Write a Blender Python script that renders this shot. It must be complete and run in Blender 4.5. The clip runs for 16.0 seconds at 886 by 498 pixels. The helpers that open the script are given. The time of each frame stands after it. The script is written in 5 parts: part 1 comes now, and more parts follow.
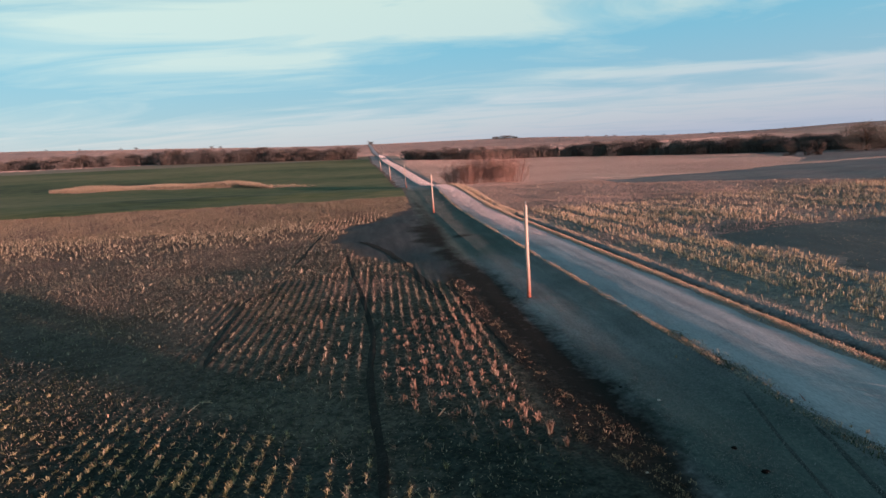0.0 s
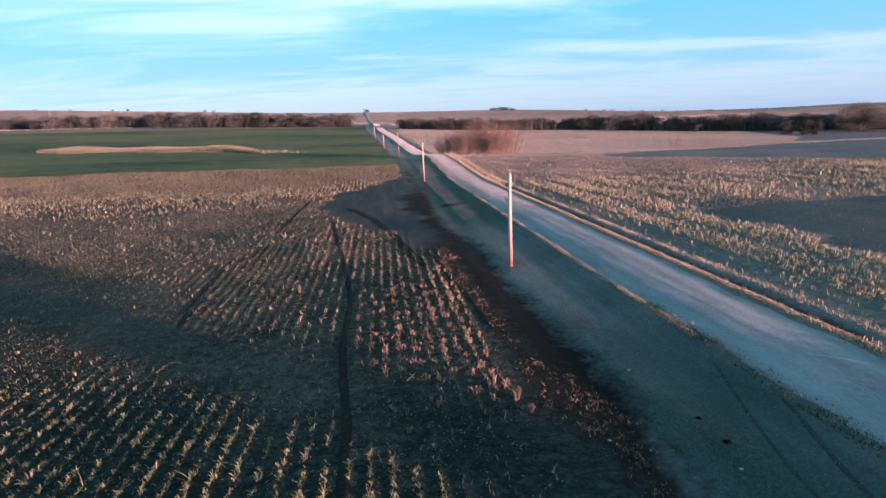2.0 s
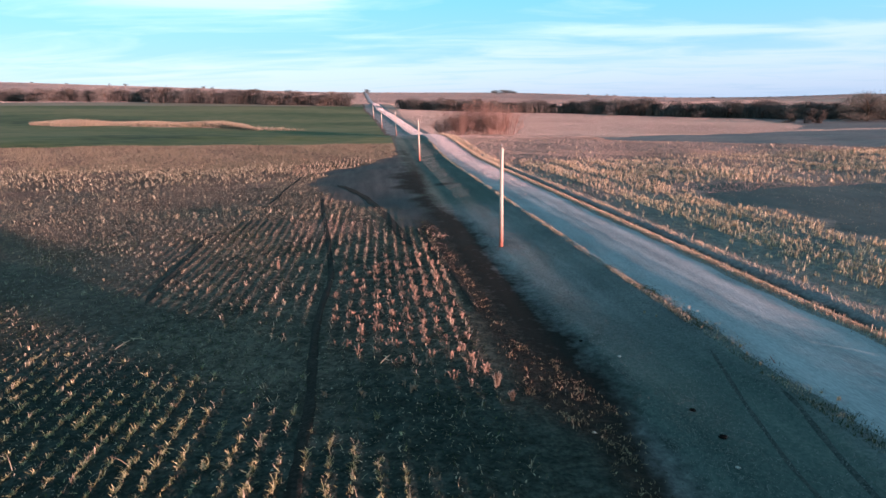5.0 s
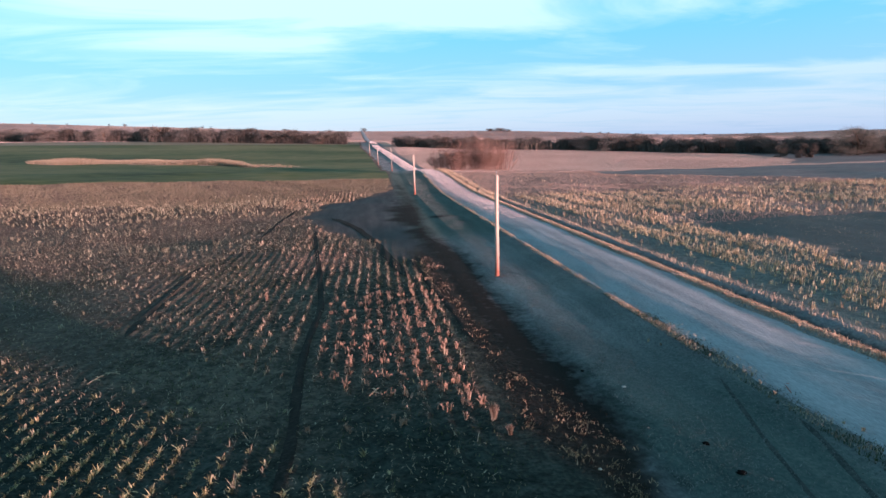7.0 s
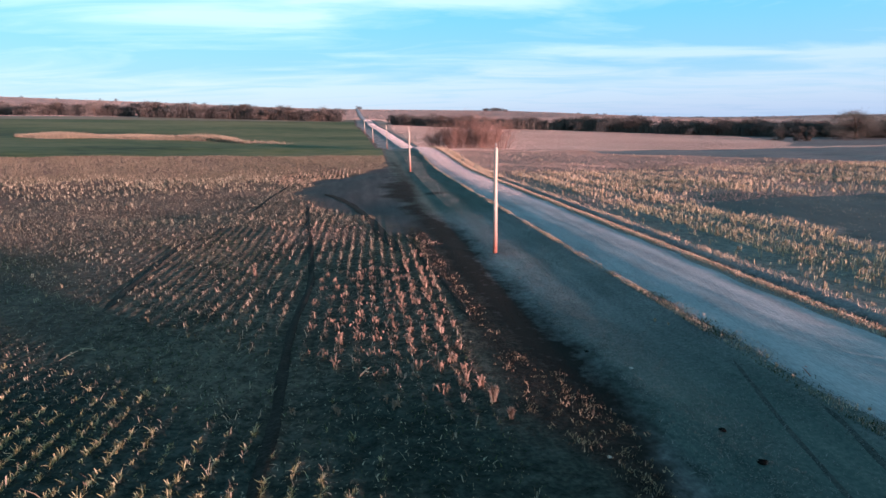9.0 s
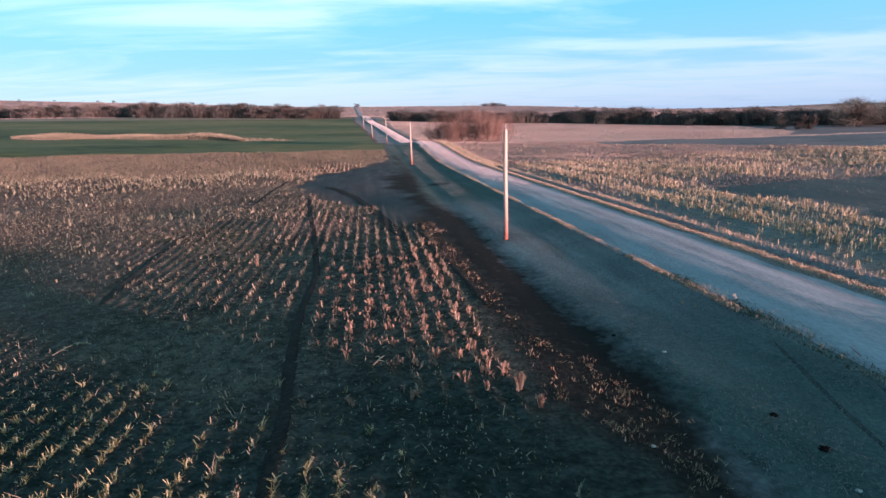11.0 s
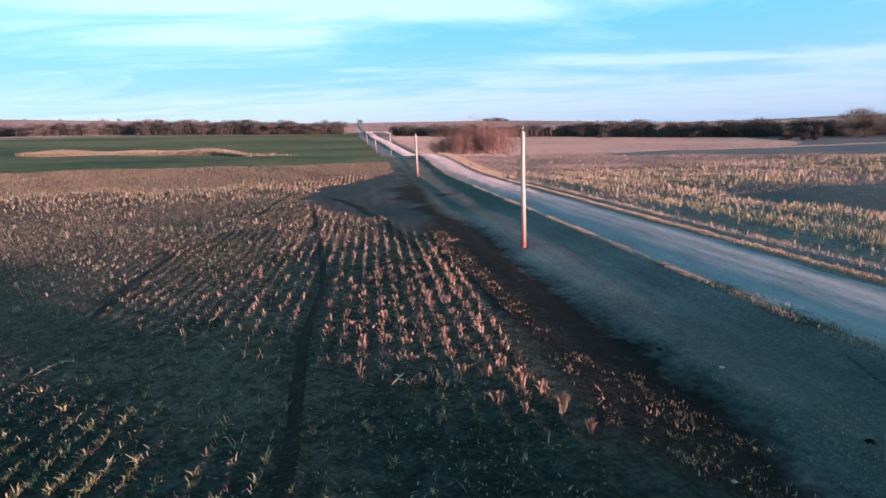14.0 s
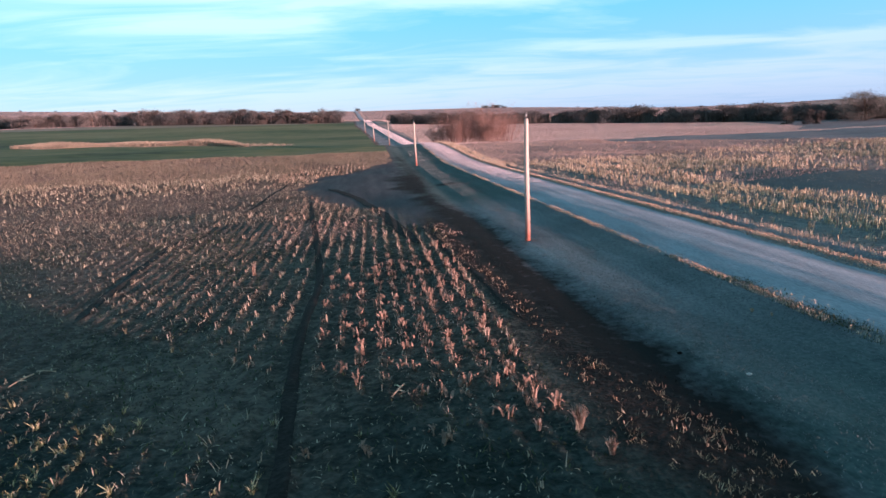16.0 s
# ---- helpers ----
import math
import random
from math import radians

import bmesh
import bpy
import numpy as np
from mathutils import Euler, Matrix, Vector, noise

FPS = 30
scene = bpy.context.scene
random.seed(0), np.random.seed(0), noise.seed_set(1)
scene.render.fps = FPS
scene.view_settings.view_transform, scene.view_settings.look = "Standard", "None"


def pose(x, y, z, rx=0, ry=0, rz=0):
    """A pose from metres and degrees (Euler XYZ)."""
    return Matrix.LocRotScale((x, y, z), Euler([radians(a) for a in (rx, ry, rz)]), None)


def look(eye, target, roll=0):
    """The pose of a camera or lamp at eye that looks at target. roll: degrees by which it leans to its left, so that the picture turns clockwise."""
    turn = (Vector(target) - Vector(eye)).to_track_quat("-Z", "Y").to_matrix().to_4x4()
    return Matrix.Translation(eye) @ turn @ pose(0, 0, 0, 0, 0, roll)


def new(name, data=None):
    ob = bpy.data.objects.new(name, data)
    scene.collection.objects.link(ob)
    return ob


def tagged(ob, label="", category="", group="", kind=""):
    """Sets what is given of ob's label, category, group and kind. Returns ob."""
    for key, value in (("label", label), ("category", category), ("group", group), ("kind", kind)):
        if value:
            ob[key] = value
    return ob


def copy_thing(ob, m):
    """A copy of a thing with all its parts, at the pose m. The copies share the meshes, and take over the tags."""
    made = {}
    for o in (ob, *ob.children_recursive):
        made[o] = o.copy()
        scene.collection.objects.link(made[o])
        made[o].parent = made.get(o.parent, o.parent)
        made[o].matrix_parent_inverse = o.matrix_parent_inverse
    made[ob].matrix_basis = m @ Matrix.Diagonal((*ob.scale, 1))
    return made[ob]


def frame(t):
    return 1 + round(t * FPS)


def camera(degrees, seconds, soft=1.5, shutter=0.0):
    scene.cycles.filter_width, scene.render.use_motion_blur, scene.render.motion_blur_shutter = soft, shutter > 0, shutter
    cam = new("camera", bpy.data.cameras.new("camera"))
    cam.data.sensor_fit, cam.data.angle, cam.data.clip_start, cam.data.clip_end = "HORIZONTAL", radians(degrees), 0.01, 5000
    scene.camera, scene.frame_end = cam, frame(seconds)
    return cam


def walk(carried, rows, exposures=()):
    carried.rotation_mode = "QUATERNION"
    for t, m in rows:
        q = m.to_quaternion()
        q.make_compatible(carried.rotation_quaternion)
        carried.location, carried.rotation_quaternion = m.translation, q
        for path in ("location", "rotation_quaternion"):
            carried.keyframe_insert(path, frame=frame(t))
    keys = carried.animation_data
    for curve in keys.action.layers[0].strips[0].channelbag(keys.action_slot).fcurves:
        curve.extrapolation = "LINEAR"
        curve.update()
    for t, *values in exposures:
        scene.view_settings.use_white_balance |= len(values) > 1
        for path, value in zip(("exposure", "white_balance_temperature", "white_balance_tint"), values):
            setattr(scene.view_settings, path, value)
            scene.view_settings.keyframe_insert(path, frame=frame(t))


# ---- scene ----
cam = camera(75.0, 16.0, soft=1.55)
PATH = [
    (0, (-11.647, -46.479, 12.423), (-11.448, -44.515, 12.102), -4.91),
    (0.5, (-11.496, -46.469, 12.251), (-11.295, -44.517, 11.868), -4.82),
    (1, (-11.153, -46.414, 12.157), (-10.938, -44.461, 11.783), -3.78),
    (1.5, (-10.861, -46.334, 12.006), (-10.658, -44.381, 11.626), -3.76),
    (2, (-10.599, -46.125, 11.906), (-10.389, -44.181, 11.487), -3.42),
    (2.5, (-10.318, -45.951, 11.881), (-10.107, -44.0, 11.494), -2.67),
    (3, (-10.097, -45.744, 11.744), (-9.881, -43.788, 11.386), -2.95),
    (3.5, (-10.068, -45.568, 11.478), (-9.863, -43.633, 11.015), -3.19),
    (3.7, (-10.031, -45.39, 11.444), (-9.831, -43.461, 10.956), -3.14),
    (5.8, (-9.402, -43.916, 10.669), (-9.179, -41.979, 10.225), -1.91),
    (6, (-9.449, -43.862, 10.601), (-9.228, -41.914, 10.209), -2.77),
    (6.5, (-9.295, -43.481, 10.411), (-9.072, -41.531, 10.022), -2.39),
    (7, (-9.254, -43.153, 10.186), (-9.023, -41.198, 9.833), -2.51),
    (7.5, (-9.239, -42.771, 10.019), (-9.002, -40.827, 9.615), -2.88),
    (8, (-9.185, -42.415, 9.793), (-8.948, -40.469, 9.4), -2.69),
    (8.5, (-9.217, -42.064, 9.525), (-8.982, -40.12, 9.118), -2.55),
    (8.7, (-9.177, -41.856, 9.543), (-8.931, -39.916, 9.128), -1.74),
    (11, (-9.639, -40.102, 8.573), (-9.396, -38.164, 8.141), -2.81),
    (11.5, (-9.742, -39.687, 8.358), (-9.491, -37.747, 7.946), -2.70),
    (12, (-9.867, -39.261, 8.125), (-9.623, -37.32, 7.709), -3.17),
    (12.5, (-9.958, -38.905, 7.993), (-9.721, -36.961, 7.585), -3.76),
    (13, (-10.042, -38.508, 7.863), (-9.805, -36.559, 7.484), -3.47),
    (13.5, (-10.136, -38.232, 7.75), (-9.91, -36.283, 7.362), -3.77),
    (14, (-10.128, -37.802, 7.749), (-9.892, -35.852, 7.368), -3.28),
    (14.5, (-10.044, -37.361, 7.684), (-9.795, -35.419, 7.28), -2.69),
    (15, (-10.08, -37.054, 7.722), (-9.839, -35.109, 7.323), -3.68),
    (15.5, (-10.026, -36.631, 7.808), (-9.794, -34.686, 7.406), -3.36),
    (16, (-10.011, -36.23, 7.806), (-9.777, -34.289, 7.385), -3.90),
]
walk(cam, [(t, look(eye, target, roll)) for t, eye, target, roll in PATH],
     exposures=[(0.0, 0.57, 7200, 9), (0.25, 0.72, 6850, 4), (0.6, 0.73, 6180, -2), (1.3, 0.76, 6080, 0), (2.0, 0.95, 6050, 3), (3.0, 1.0, 6150, 3), (3.5, 0.95, 6000, 3), (5.6, 1.15, 6450, 3), (6.0, 1.15, 6450, 3), (6.4, 0.99, 6170, 3), (8.6, 0.98, 6120, 3), (11.0, 0.99, 6020, 4), (14.0, 1.0, 6050, 3), (16.0, 0.99, 5930, 4)])

# ---- light: a sun low over the south-east fields and a banded evening sky ----
SUN_TO = Vector((0.745, -0.667, 0.056)).normalized()      # towards the sun
sun = new("sun", bpy.data.lights.new("sun", "SUN"))
sun.data.energy, sun.data.angle, sun.data.color = 5.9, radians(0.6), (1.0, 0.535, 0.52)
sun.matrix_world = look((200, -150, 40), Vector((200, -150, 40)) - SUN_TO)

world = bpy.data.worlds.new("evening_sky")
scene.world = world
world.use_nodes = True
wt = world.node_tree
wt.nodes.clear()


def wnode(kind, **values):
    n = wt.nodes.new(kind)
    for key, value in values.items():
        n.inputs[key].default_value = value
    return n


def wmath(op, a, b=0.0, c=None, clamp=False):
    n = wt.nodes.new("ShaderNodeMath")
    n.operation, n.use_clamp = op, clamp
    for socket, value in zip(n.inputs, (a, b, c)):
        if value is None:
            continue
        if isinstance(value, (int, float)):
            socket.default_value = value
        else:
            wt.links.new(value, socket)
    return n.outputs[0]


def ramp_stops(node, stops):
    ramp = node.color_ramp
    while len(ramp.elements) < len(stops):
        ramp.elements.new(0.5)
    for element, (place, colour) in zip(ramp.elements, stops):
        element.position, element.color = place, (*colour, 1)


sky = wt.nodes.new("ShaderNodeTexSky")
sky.sky_type, sky.sun_disc = "NISHITA", False
sky.sun_elevation, sky.sun_rotation = radians(4.5), math.atan2(SUN_TO.x, SUN_TO.y)
coord = wt.nodes.new("ShaderNodeTexCoord")
split = wt.nodes.new("ShaderNodeSeparateXYZ")
wt.links.new(coord.outputs["Generated"], split.inputs[0])
up = wmath("MAXIMUM", split.outputs["Z"], 0.0)
# height and bearing of the view, in degrees, for the bands of cloud
el = wmath("MULTIPLY", up, 57.3)
az = wmath("MULTIPLY", wmath("ARCTAN2", split.outputs["X"], split.outputs["Y"]), 57.3)


def bump_at(value, centre, width):
    """A soft band of 1 where value is near centre."""
    d = wmath("DIVIDE", wmath("SUBTRACT", value, centre), width)
    return wmath("POWER", 2.718, wmath("MULTIPLY", wmath("MULTIPLY", d, d), -1.0))


clear = wt.nodes.new("ShaderNodeValToRGB")
ramp_stops(clear, [(0.0, (0.41, 0.58, 0.89)), (0.04, (0.36, 0.61, 0.95)), (0.09, (0.22, 0.55, 0.91)), (0.2, (0.11, 0.58, 0.94)), (0.45, (0.034, 0.205, 0.37)), (1.0, (0.015, 0.10, 0.20))])
wt.links.new(up, clear.inputs[0])
low = wmath("ADD", up, 0.07)
flat = wt.nodes.new("ShaderNodeCombineXYZ")
wt.links.new(wmath("DIVIDE", split.outputs["X"], low), flat.inputs[0])
wt.links.new(wmath("DIVIDE", split.outputs["Y"], low), flat.inputs[1])
stretch = wt.nodes.new("ShaderNodeMapping")
stretch.inputs["Rotation"].default_value = (0, 0, radians(9))
stretch.inputs["Scale"].default_value = (0.40, 0.85, 1)
stretch.inputs["Location"].default_value = (0.35, 0.2, 0)
wt.links.new(flat.outputs[0], stretch.inputs[0])
cloud = wnode("ShaderNodeTexNoise", Scale=1.45, Detail=6.0, Roughness=0.58, Distortion=0.8)
wt.links.new(stretch.outputs[0], cloud.inputs["Vector"])
# a pale sheet high up, a long thin streak to the north-east, and haze over the horizon
line = wmath("SUBTRACT", el, wmath("MULTIPLY_ADD", az, -0.072, 7.7))
streak = wmath("MULTIPLY", bump_at(line, 0.0, 0.58), wmath("MULTIPLY_ADD", az, 0.08, -0.7, clamp=True))
sheet = wmath("MULTIPLY", wmath("MULTIPLY_ADD", el, 0.30, -2.25, clamp=True), wmath("MULTIPLY_ADD", bump_at(az, -4.0, 27.0), 0.85, 0.08))
veil = bump_at(wmath("SUBTRACT", el, wmath("MULTIPLY", bump_at(az, 2.0, 22.0), 1.2)), 1.2, 2.6)
blue = wmath("ADD", bump_at(line, 2.6, 1.3), bump_at(el, 7.2, 1.4))
total = wmath("ADD", cloud.outputs["Fac"], wmath("MULTIPLY", streak, 0.25))
total = wmath("ADD", total, wmath("MULTIPLY", sheet, 0.34))
total = wmath("ADD", total, wmath("MULTIPLY", veil, 0.24))
total = wmath("SUBTRACT", total, wmath("MULTIPLY", blue, 0.10))
bands = wt.nodes.new("ShaderNodeValToRGB")
ramp_stops(bands, [(0.42, (0, 0, 0)), (0.54, (0.30, 0.30, 0.30)), (0.74, (1, 1, 1))])
wt.links.new(total, bands.inputs[0])
mixed = wt.nodes.new("ShaderNodeMix")
mixed.data_type = "RGBA"
wt.links.new(bands.outputs[0], mixed.inputs["Factor"])
wt.links.new(clear.outputs[0], mixed.inputs["A"])
cloud_light = wt.nodes.new("ShaderNodeValToRGB")
ramp_stops(cloud_light, [(0.0, (0.49, 0.635, 0.94)), (0.08, (0.52, 0.70, 1.0)), (0.14, (0.60, 0.84, 1.0)), (0.25, (0.70, 0.95, 1.0)), (0.5, (0.105, 0.26, 0.33)), (1.0, (0.05, 0.14, 0.18))])
wt.links.new(up, cloud_light.inputs[0])
wt.links.new(cloud_light.outputs[0], mixed.inputs["B"])
haze_bg = wnode("ShaderNodeBackground", Strength=0.47)
wt.links.new(mixed.outputs["Result"], haze_bg.inputs["Color"])
sky_bg = wnode("ShaderNodeBackground", Strength=0.045)
wt.links.new(sky.outputs[0], sky_bg.inputs["Color"])
both = wt.nodes.new("ShaderNodeAddShader")
wt.links.new(haze_bg.outputs[0], both.inputs[0])
wt.links.new(sky_bg.outputs[0], both.inputs[1])
wout = wt.nodes.new("ShaderNodeOutputWorld")
wt.links.new(both.outputs[0], wout.inputs["Surface"])


# ---- materials ----
def material(name, stops, scale=1.0, fine=20.0, rough=0.9, bump=0.0, island=0.0, stretch=(1, 1, 1), mix=0.5, rand=0.0):
    """A rough surface whose colour runs through stops by coarse and fine noise, with relief."""
    m = bpy.data.materials.new(name)
    m.use_nodes = True
    t = m.node_tree
    shader = t.nodes["Principled BSDF"]
    shader.inputs["Roughness"].default_value = rough
    shader.inputs["Specular IOR Level"].default_value = 0.2
    where = t.nodes.new("ShaderNodeTexCoord")
    mapping = t.nodes.new("ShaderNodeMapping")
    mapping.inputs["Scale"].default_value = stretch
    t.links.new(where.outputs["Object"], mapping.inputs[0])
    coarse, grain = t.nodes.new("ShaderNodeTexNoise"), t.nodes.new("ShaderNodeTexNoise")
    coarse.inputs["Scale"].default_value, grain.inputs["Scale"].default_value = scale, fine
    for n in (coarse, grain):
        n.inputs["Detail"].default_value = 5
        t.links.new(mapping.outputs[0], n.inputs["Vector"])
    blend = t.nodes.new("ShaderNodeMix")
    blend.inputs["Factor"].default_value = mix
    t.links.new(coarse.outputs["Fac"], blend.inputs["A"])
    t.links.new(grain.outputs["Fac"], blend.inputs["B"])
    value = blend.outputs["Result"]
    for amount, kind, socket in ((island, "ShaderNodeNewGeometry", "Random Per Island"), (rand, "ShaderNodeObjectInfo", "Random")):
        if amount:
            info = t.nodes.new(kind)
            add = t.nodes.new("ShaderNodeMath")
            add.operation = "MULTIPLY_ADD"
            t.links.new(info.outputs[socket], add.inputs[0])
            add.inputs[1].default_value = amount
            sub = t.nodes.new("ShaderNodeMath")
            sub.operation = "SUBTRACT"
            t.links.new(value, sub.inputs[0])
            sub.inputs[1].default_value = amount / 2
            t.links.new(sub.outputs[0], add.inputs[2])
            value = add.outputs[0]
    ramp = t.nodes.new("ShaderNodeValToRGB")
    ramp_stops(ramp, stops)
    t.links.new(value, ramp.inputs[0])
    t.links.new(ramp.outputs[0], shader.inputs["Base Color"])
    if bump:
        relief = t.nodes.new("ShaderNodeBump")
        relief.inputs["Strength"].default_value, relief.inputs["Distance"].default_value = 0.8, bump
        t.links.new(grain.outputs["Fac"], relief.inputs["Height"])
        t.links.new(relief.outputs[0], shader.inputs["Normal"])
    return m



SOIL = [(0.38, (0.019, 0.021, 0.016)), (0.48, (0.076, 0.067, 0.052)), (0.58, (0.196, 0.160, 0.119))]
STRAWY = [(0.32, (0.085, 0.062, 0.050)), (0.5, (0.155, 0.110, 0.088)), (0.68, (0.24, 0.175, 0.14))]
RESIDUE = [(0.36, (0.102, 0.111, 0.108)), (0.49, (0.232, 0.228, 0.210)), (0.62, (0.44, 0.395, 0.335))]
CHAFFY = [(0.32, (0.16, 0.135, 0.12)), (0.5, (0.29, 0.235, 0.205)), (0.68, (0.43, 0.35, 0.30))]
# corn residue in tree shade, the shade put into its colour
EAST_SHADE = [(0.34, (0.060, 0.080, 0.082)), (0.52, (0.102, 0.126, 0.124)), (0.68, (0.165, 0.182, 0.17))]
# grey of the turning ground, with the shade over it painted in
SHADED_HEADLAND = [(0.36, (0.032, 0.036, 0.040)), (0.5, (0.072, 0.074, 0.076)), (0.64, (0.145, 0.138, 0.134))]
VERGE = [(0.36, (0.123, 0.125, 0.130)), (0.5, (0.263, 0.253, 0.249)), (0.64, (0.448, 0.414, 0.386))]
LUSH = [(0.36, (0.038, 0.060, 0.054)), (0.5, (0.092, 0.124, 0.110)), (0.64, (0.175, 0.192, 0.165))]
# near soil, dark itself and with the trees' shade painted in
SHADED_SOIL = [(0.38, (0.010, 0.016, 0.012)), (0.49, (0.030, 0.041, 0.034)), (0.6, (0.085, 0.094, 0.078))]
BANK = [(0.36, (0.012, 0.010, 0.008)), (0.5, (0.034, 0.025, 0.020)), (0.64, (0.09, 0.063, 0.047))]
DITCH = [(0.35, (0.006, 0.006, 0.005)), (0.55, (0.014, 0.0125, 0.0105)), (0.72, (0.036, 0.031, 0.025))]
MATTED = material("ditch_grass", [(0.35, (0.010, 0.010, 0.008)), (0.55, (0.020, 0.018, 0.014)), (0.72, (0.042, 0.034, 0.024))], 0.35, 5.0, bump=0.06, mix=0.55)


def land_material(name, base, layers):
    """Soil under soft-edged covers; each layer is (mesh attribute, colours, raggedness, softness, streaked)."""
    m = bpy.data.materials.new(name)
    m.use_nodes = True
    t = m.node_tree
    shader = t.nodes["Principled BSDF"]
    shader.inputs["Roughness"].default_value = 0.92
    shader.inputs["Specular IOR Level"].default_value = 0.15
    where = t.nodes.new("ShaderNodeTexCoord")

    def noise(scale, detail, stretch=(1, 1, 1)):
        mapping, n = t.nodes.new("ShaderNodeMapping"), t.nodes.new("ShaderNodeTexNoise")
        mapping.inputs["Scale"].default_value = stretch
        n.inputs["Scale"].default_value, n.inputs["Detail"].default_value = scale, detail
        t.links.new(where.outputs["Object"], mapping.inputs[0])
        t.links.new(mapping.outputs[0], n.inputs["Vector"])
        return n.outputs["Fac"]

    def calc(op, a, b, clamp=False):
        n = t.nodes.new("ShaderNodeMath")
        n.operation, n.use_clamp = op, clamp
        for socket, value in zip(n.inputs, (a, b)):
            if isinstance(value, (int, float)):
                socket.default_value = value
            else:
                t.links.new(value, socket)
        return n.outputs[0]

    def half(a, b):
        return calc("MULTIPLY", calc("ADD", a, b), 0.5)

    grain, rag = noise(6.0, 6), half(noise(0.7, 8), noise(2.6, 5))
    mottle = half(half(noise(0.16, 5), noise(1.7, 5)), half(grain, noise(2.6, 6)))
    streaks = half(half(noise(0.9, 5, (1, 0.12, 1)), noise(0.22, 4, (1, 0.4, 1))), half(grain, noise(14.0, 4, (1, 0.5, 1))))

    def colours(stops, fac):
        ramp = t.nodes.new("ShaderNodeValToRGB")
        ramp_stops(ramp, stops)
        t.links.new(fac, ramp.inputs[0])
        return ramp.outputs[0]

    colour, rough_ground = colours(base, mottle), 1.0
    for attribute, stops, ragged, soft, streaked in layers:
        cover = t.nodes.new("ShaderNodeAttribute")
        cover.attribute_name = attribute
        mask = calc("ADD", cover.outputs["Fac"], calc("MULTIPLY", calc("ADD", rag, -0.5), ragged))
        mask = calc("ADD", calc("DIVIDE", calc("ADD", mask, -0.5), soft), 0.5, True)
        mix = t.nodes.new("ShaderNodeMix")
        mix.data_type = "RGBA"
        t.links.new(mask, mix.inputs["Factor"])
        t.links.new(colour, mix.inputs["A"])
        t.links.new(colours(stops, streaks if streaked else mottle), mix.inputs["B"])
        colour = mix.outputs["Result"]
        if streaked:
            rough_ground = calc("MULTIPLY", rough_ground, calc("SUBTRACT", 1.0, calc("MULTIPLY", mask, 0.8)))
    t.links.new(colour, shader.inputs["Base Color"])
    relief = t.nodes.new("ShaderNodeBump")
    relief.inputs["Distance"].default_value = 0.3
    t.links.new(calc("MULTIPLY", rough_ground, 0.9), relief.inputs["Strength"])
    t.links.new(grain, relief.inputs["Height"])
    t.links.new(relief.outputs[0], shader.inputs["Normal"])
    return m


FIELD = land_material("field_and_verge", SOIL, [
    ("strawy", STRAWY, 0.5, 0.8, False), ("residue", RESIDUE, 0.5, 0.6, False), ("chaff", CHAFFY, 0.6, 0.9, False), ("east_shade", EAST_SHADE, 0.7, 0.5, True), ("shaded_headland", SHADED_HEADLAND, 0.7, 0.9, True),
    ("shaded_soil", SHADED_SOIL, 1.0, 1.0, False), ("verge", VERGE, 0.3, 0.4, True), ("lush", LUSH, 0.8, 1.0, True), ("bank", BANK, 1.0, 0.7, False), ("ditch", DITCH, 1.5, 0.8, True)])
GREEN = material("winter_wheat", [(0.38, (0.034, 0.060, 0.026)), (0.46, (0.088, 0.118, 0.044)), (0.60, (0.19, 0.185, 0.085))], 0.014, 0.25, bump=0.05, mix=0.3, stretch=(0.5, 1.1, 1))
TAN = material("dry_pasture", [(0.33, (0.34, 0.24, 0.19)), (0.5, (0.44, 0.32, 0.255)), (0.68, (0.53, 0.405, 0.325))], 0.016, 1.2, bump=0.35, mix=0.3)
HILL = material("far_pasture", [(0.33, (0.21, 0.172, 0.155)), (0.5, (0.285, 0.235, 0.213)), (0.68, (0.36, 0.30, 0.27))], 0.006, 0.3, mix=0.3, bump=2.0, stretch=(0.5, 1.6, 1))
DULL = material("grazed_pasture", [(0.33, (0.17, 0.15, 0.10)), (0.5, (0.25, 0.21, 0.145)), (0.68, (0.33, 0.275, 0.20))], 0.016, 1.2, bump=0.5, mix=0.35)
# blue-grey strip before the east pasture; its shade is in the colour
SHADED_STRIP = material("shaded_field_strip", [(0.35, (0.105, 0.115, 0.118)), (0.5, (0.165, 0.168, 0.165)), (0.65, (0.25, 0.235, 0.22))], 0.03, 0.7, bump=0.05, stretch=(0.4, 1.5, 1))
GRAVEL = material("gravel", [(0.34, (0.27, 0.27, 0.278)), (0.5, (0.40, 0.40, 0.41)), (0.66, (0.555, 0.545, 0.55))], 0.8, 16.0, bump=0.03, mix=0.5, stretch=(1, 0.2, 1))
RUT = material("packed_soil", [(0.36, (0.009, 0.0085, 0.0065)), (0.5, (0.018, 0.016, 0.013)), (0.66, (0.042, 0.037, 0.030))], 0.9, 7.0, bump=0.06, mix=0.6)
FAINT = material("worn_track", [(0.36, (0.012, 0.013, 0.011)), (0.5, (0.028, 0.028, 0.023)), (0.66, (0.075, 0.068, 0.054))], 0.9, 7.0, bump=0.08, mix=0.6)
PRESSED = material("pressed_grass", [(0.36, (0.034, 0.042, 0.039)), (0.5, (0.064, 0.073, 0.067)), (0.66, (0.115, 0.12, 0.105))], 0.9, 7.0, bump=0.01, mix=0.6)
STALK = material("corn_stalk", [(0.22, (0.115, 0.083, 0.060)), (0.5, (0.38, 0.285, 0.20)), (0.78, (0.64, 0.52, 0.385))], 3.0, 30.0, island=0.7, rough=0.8)
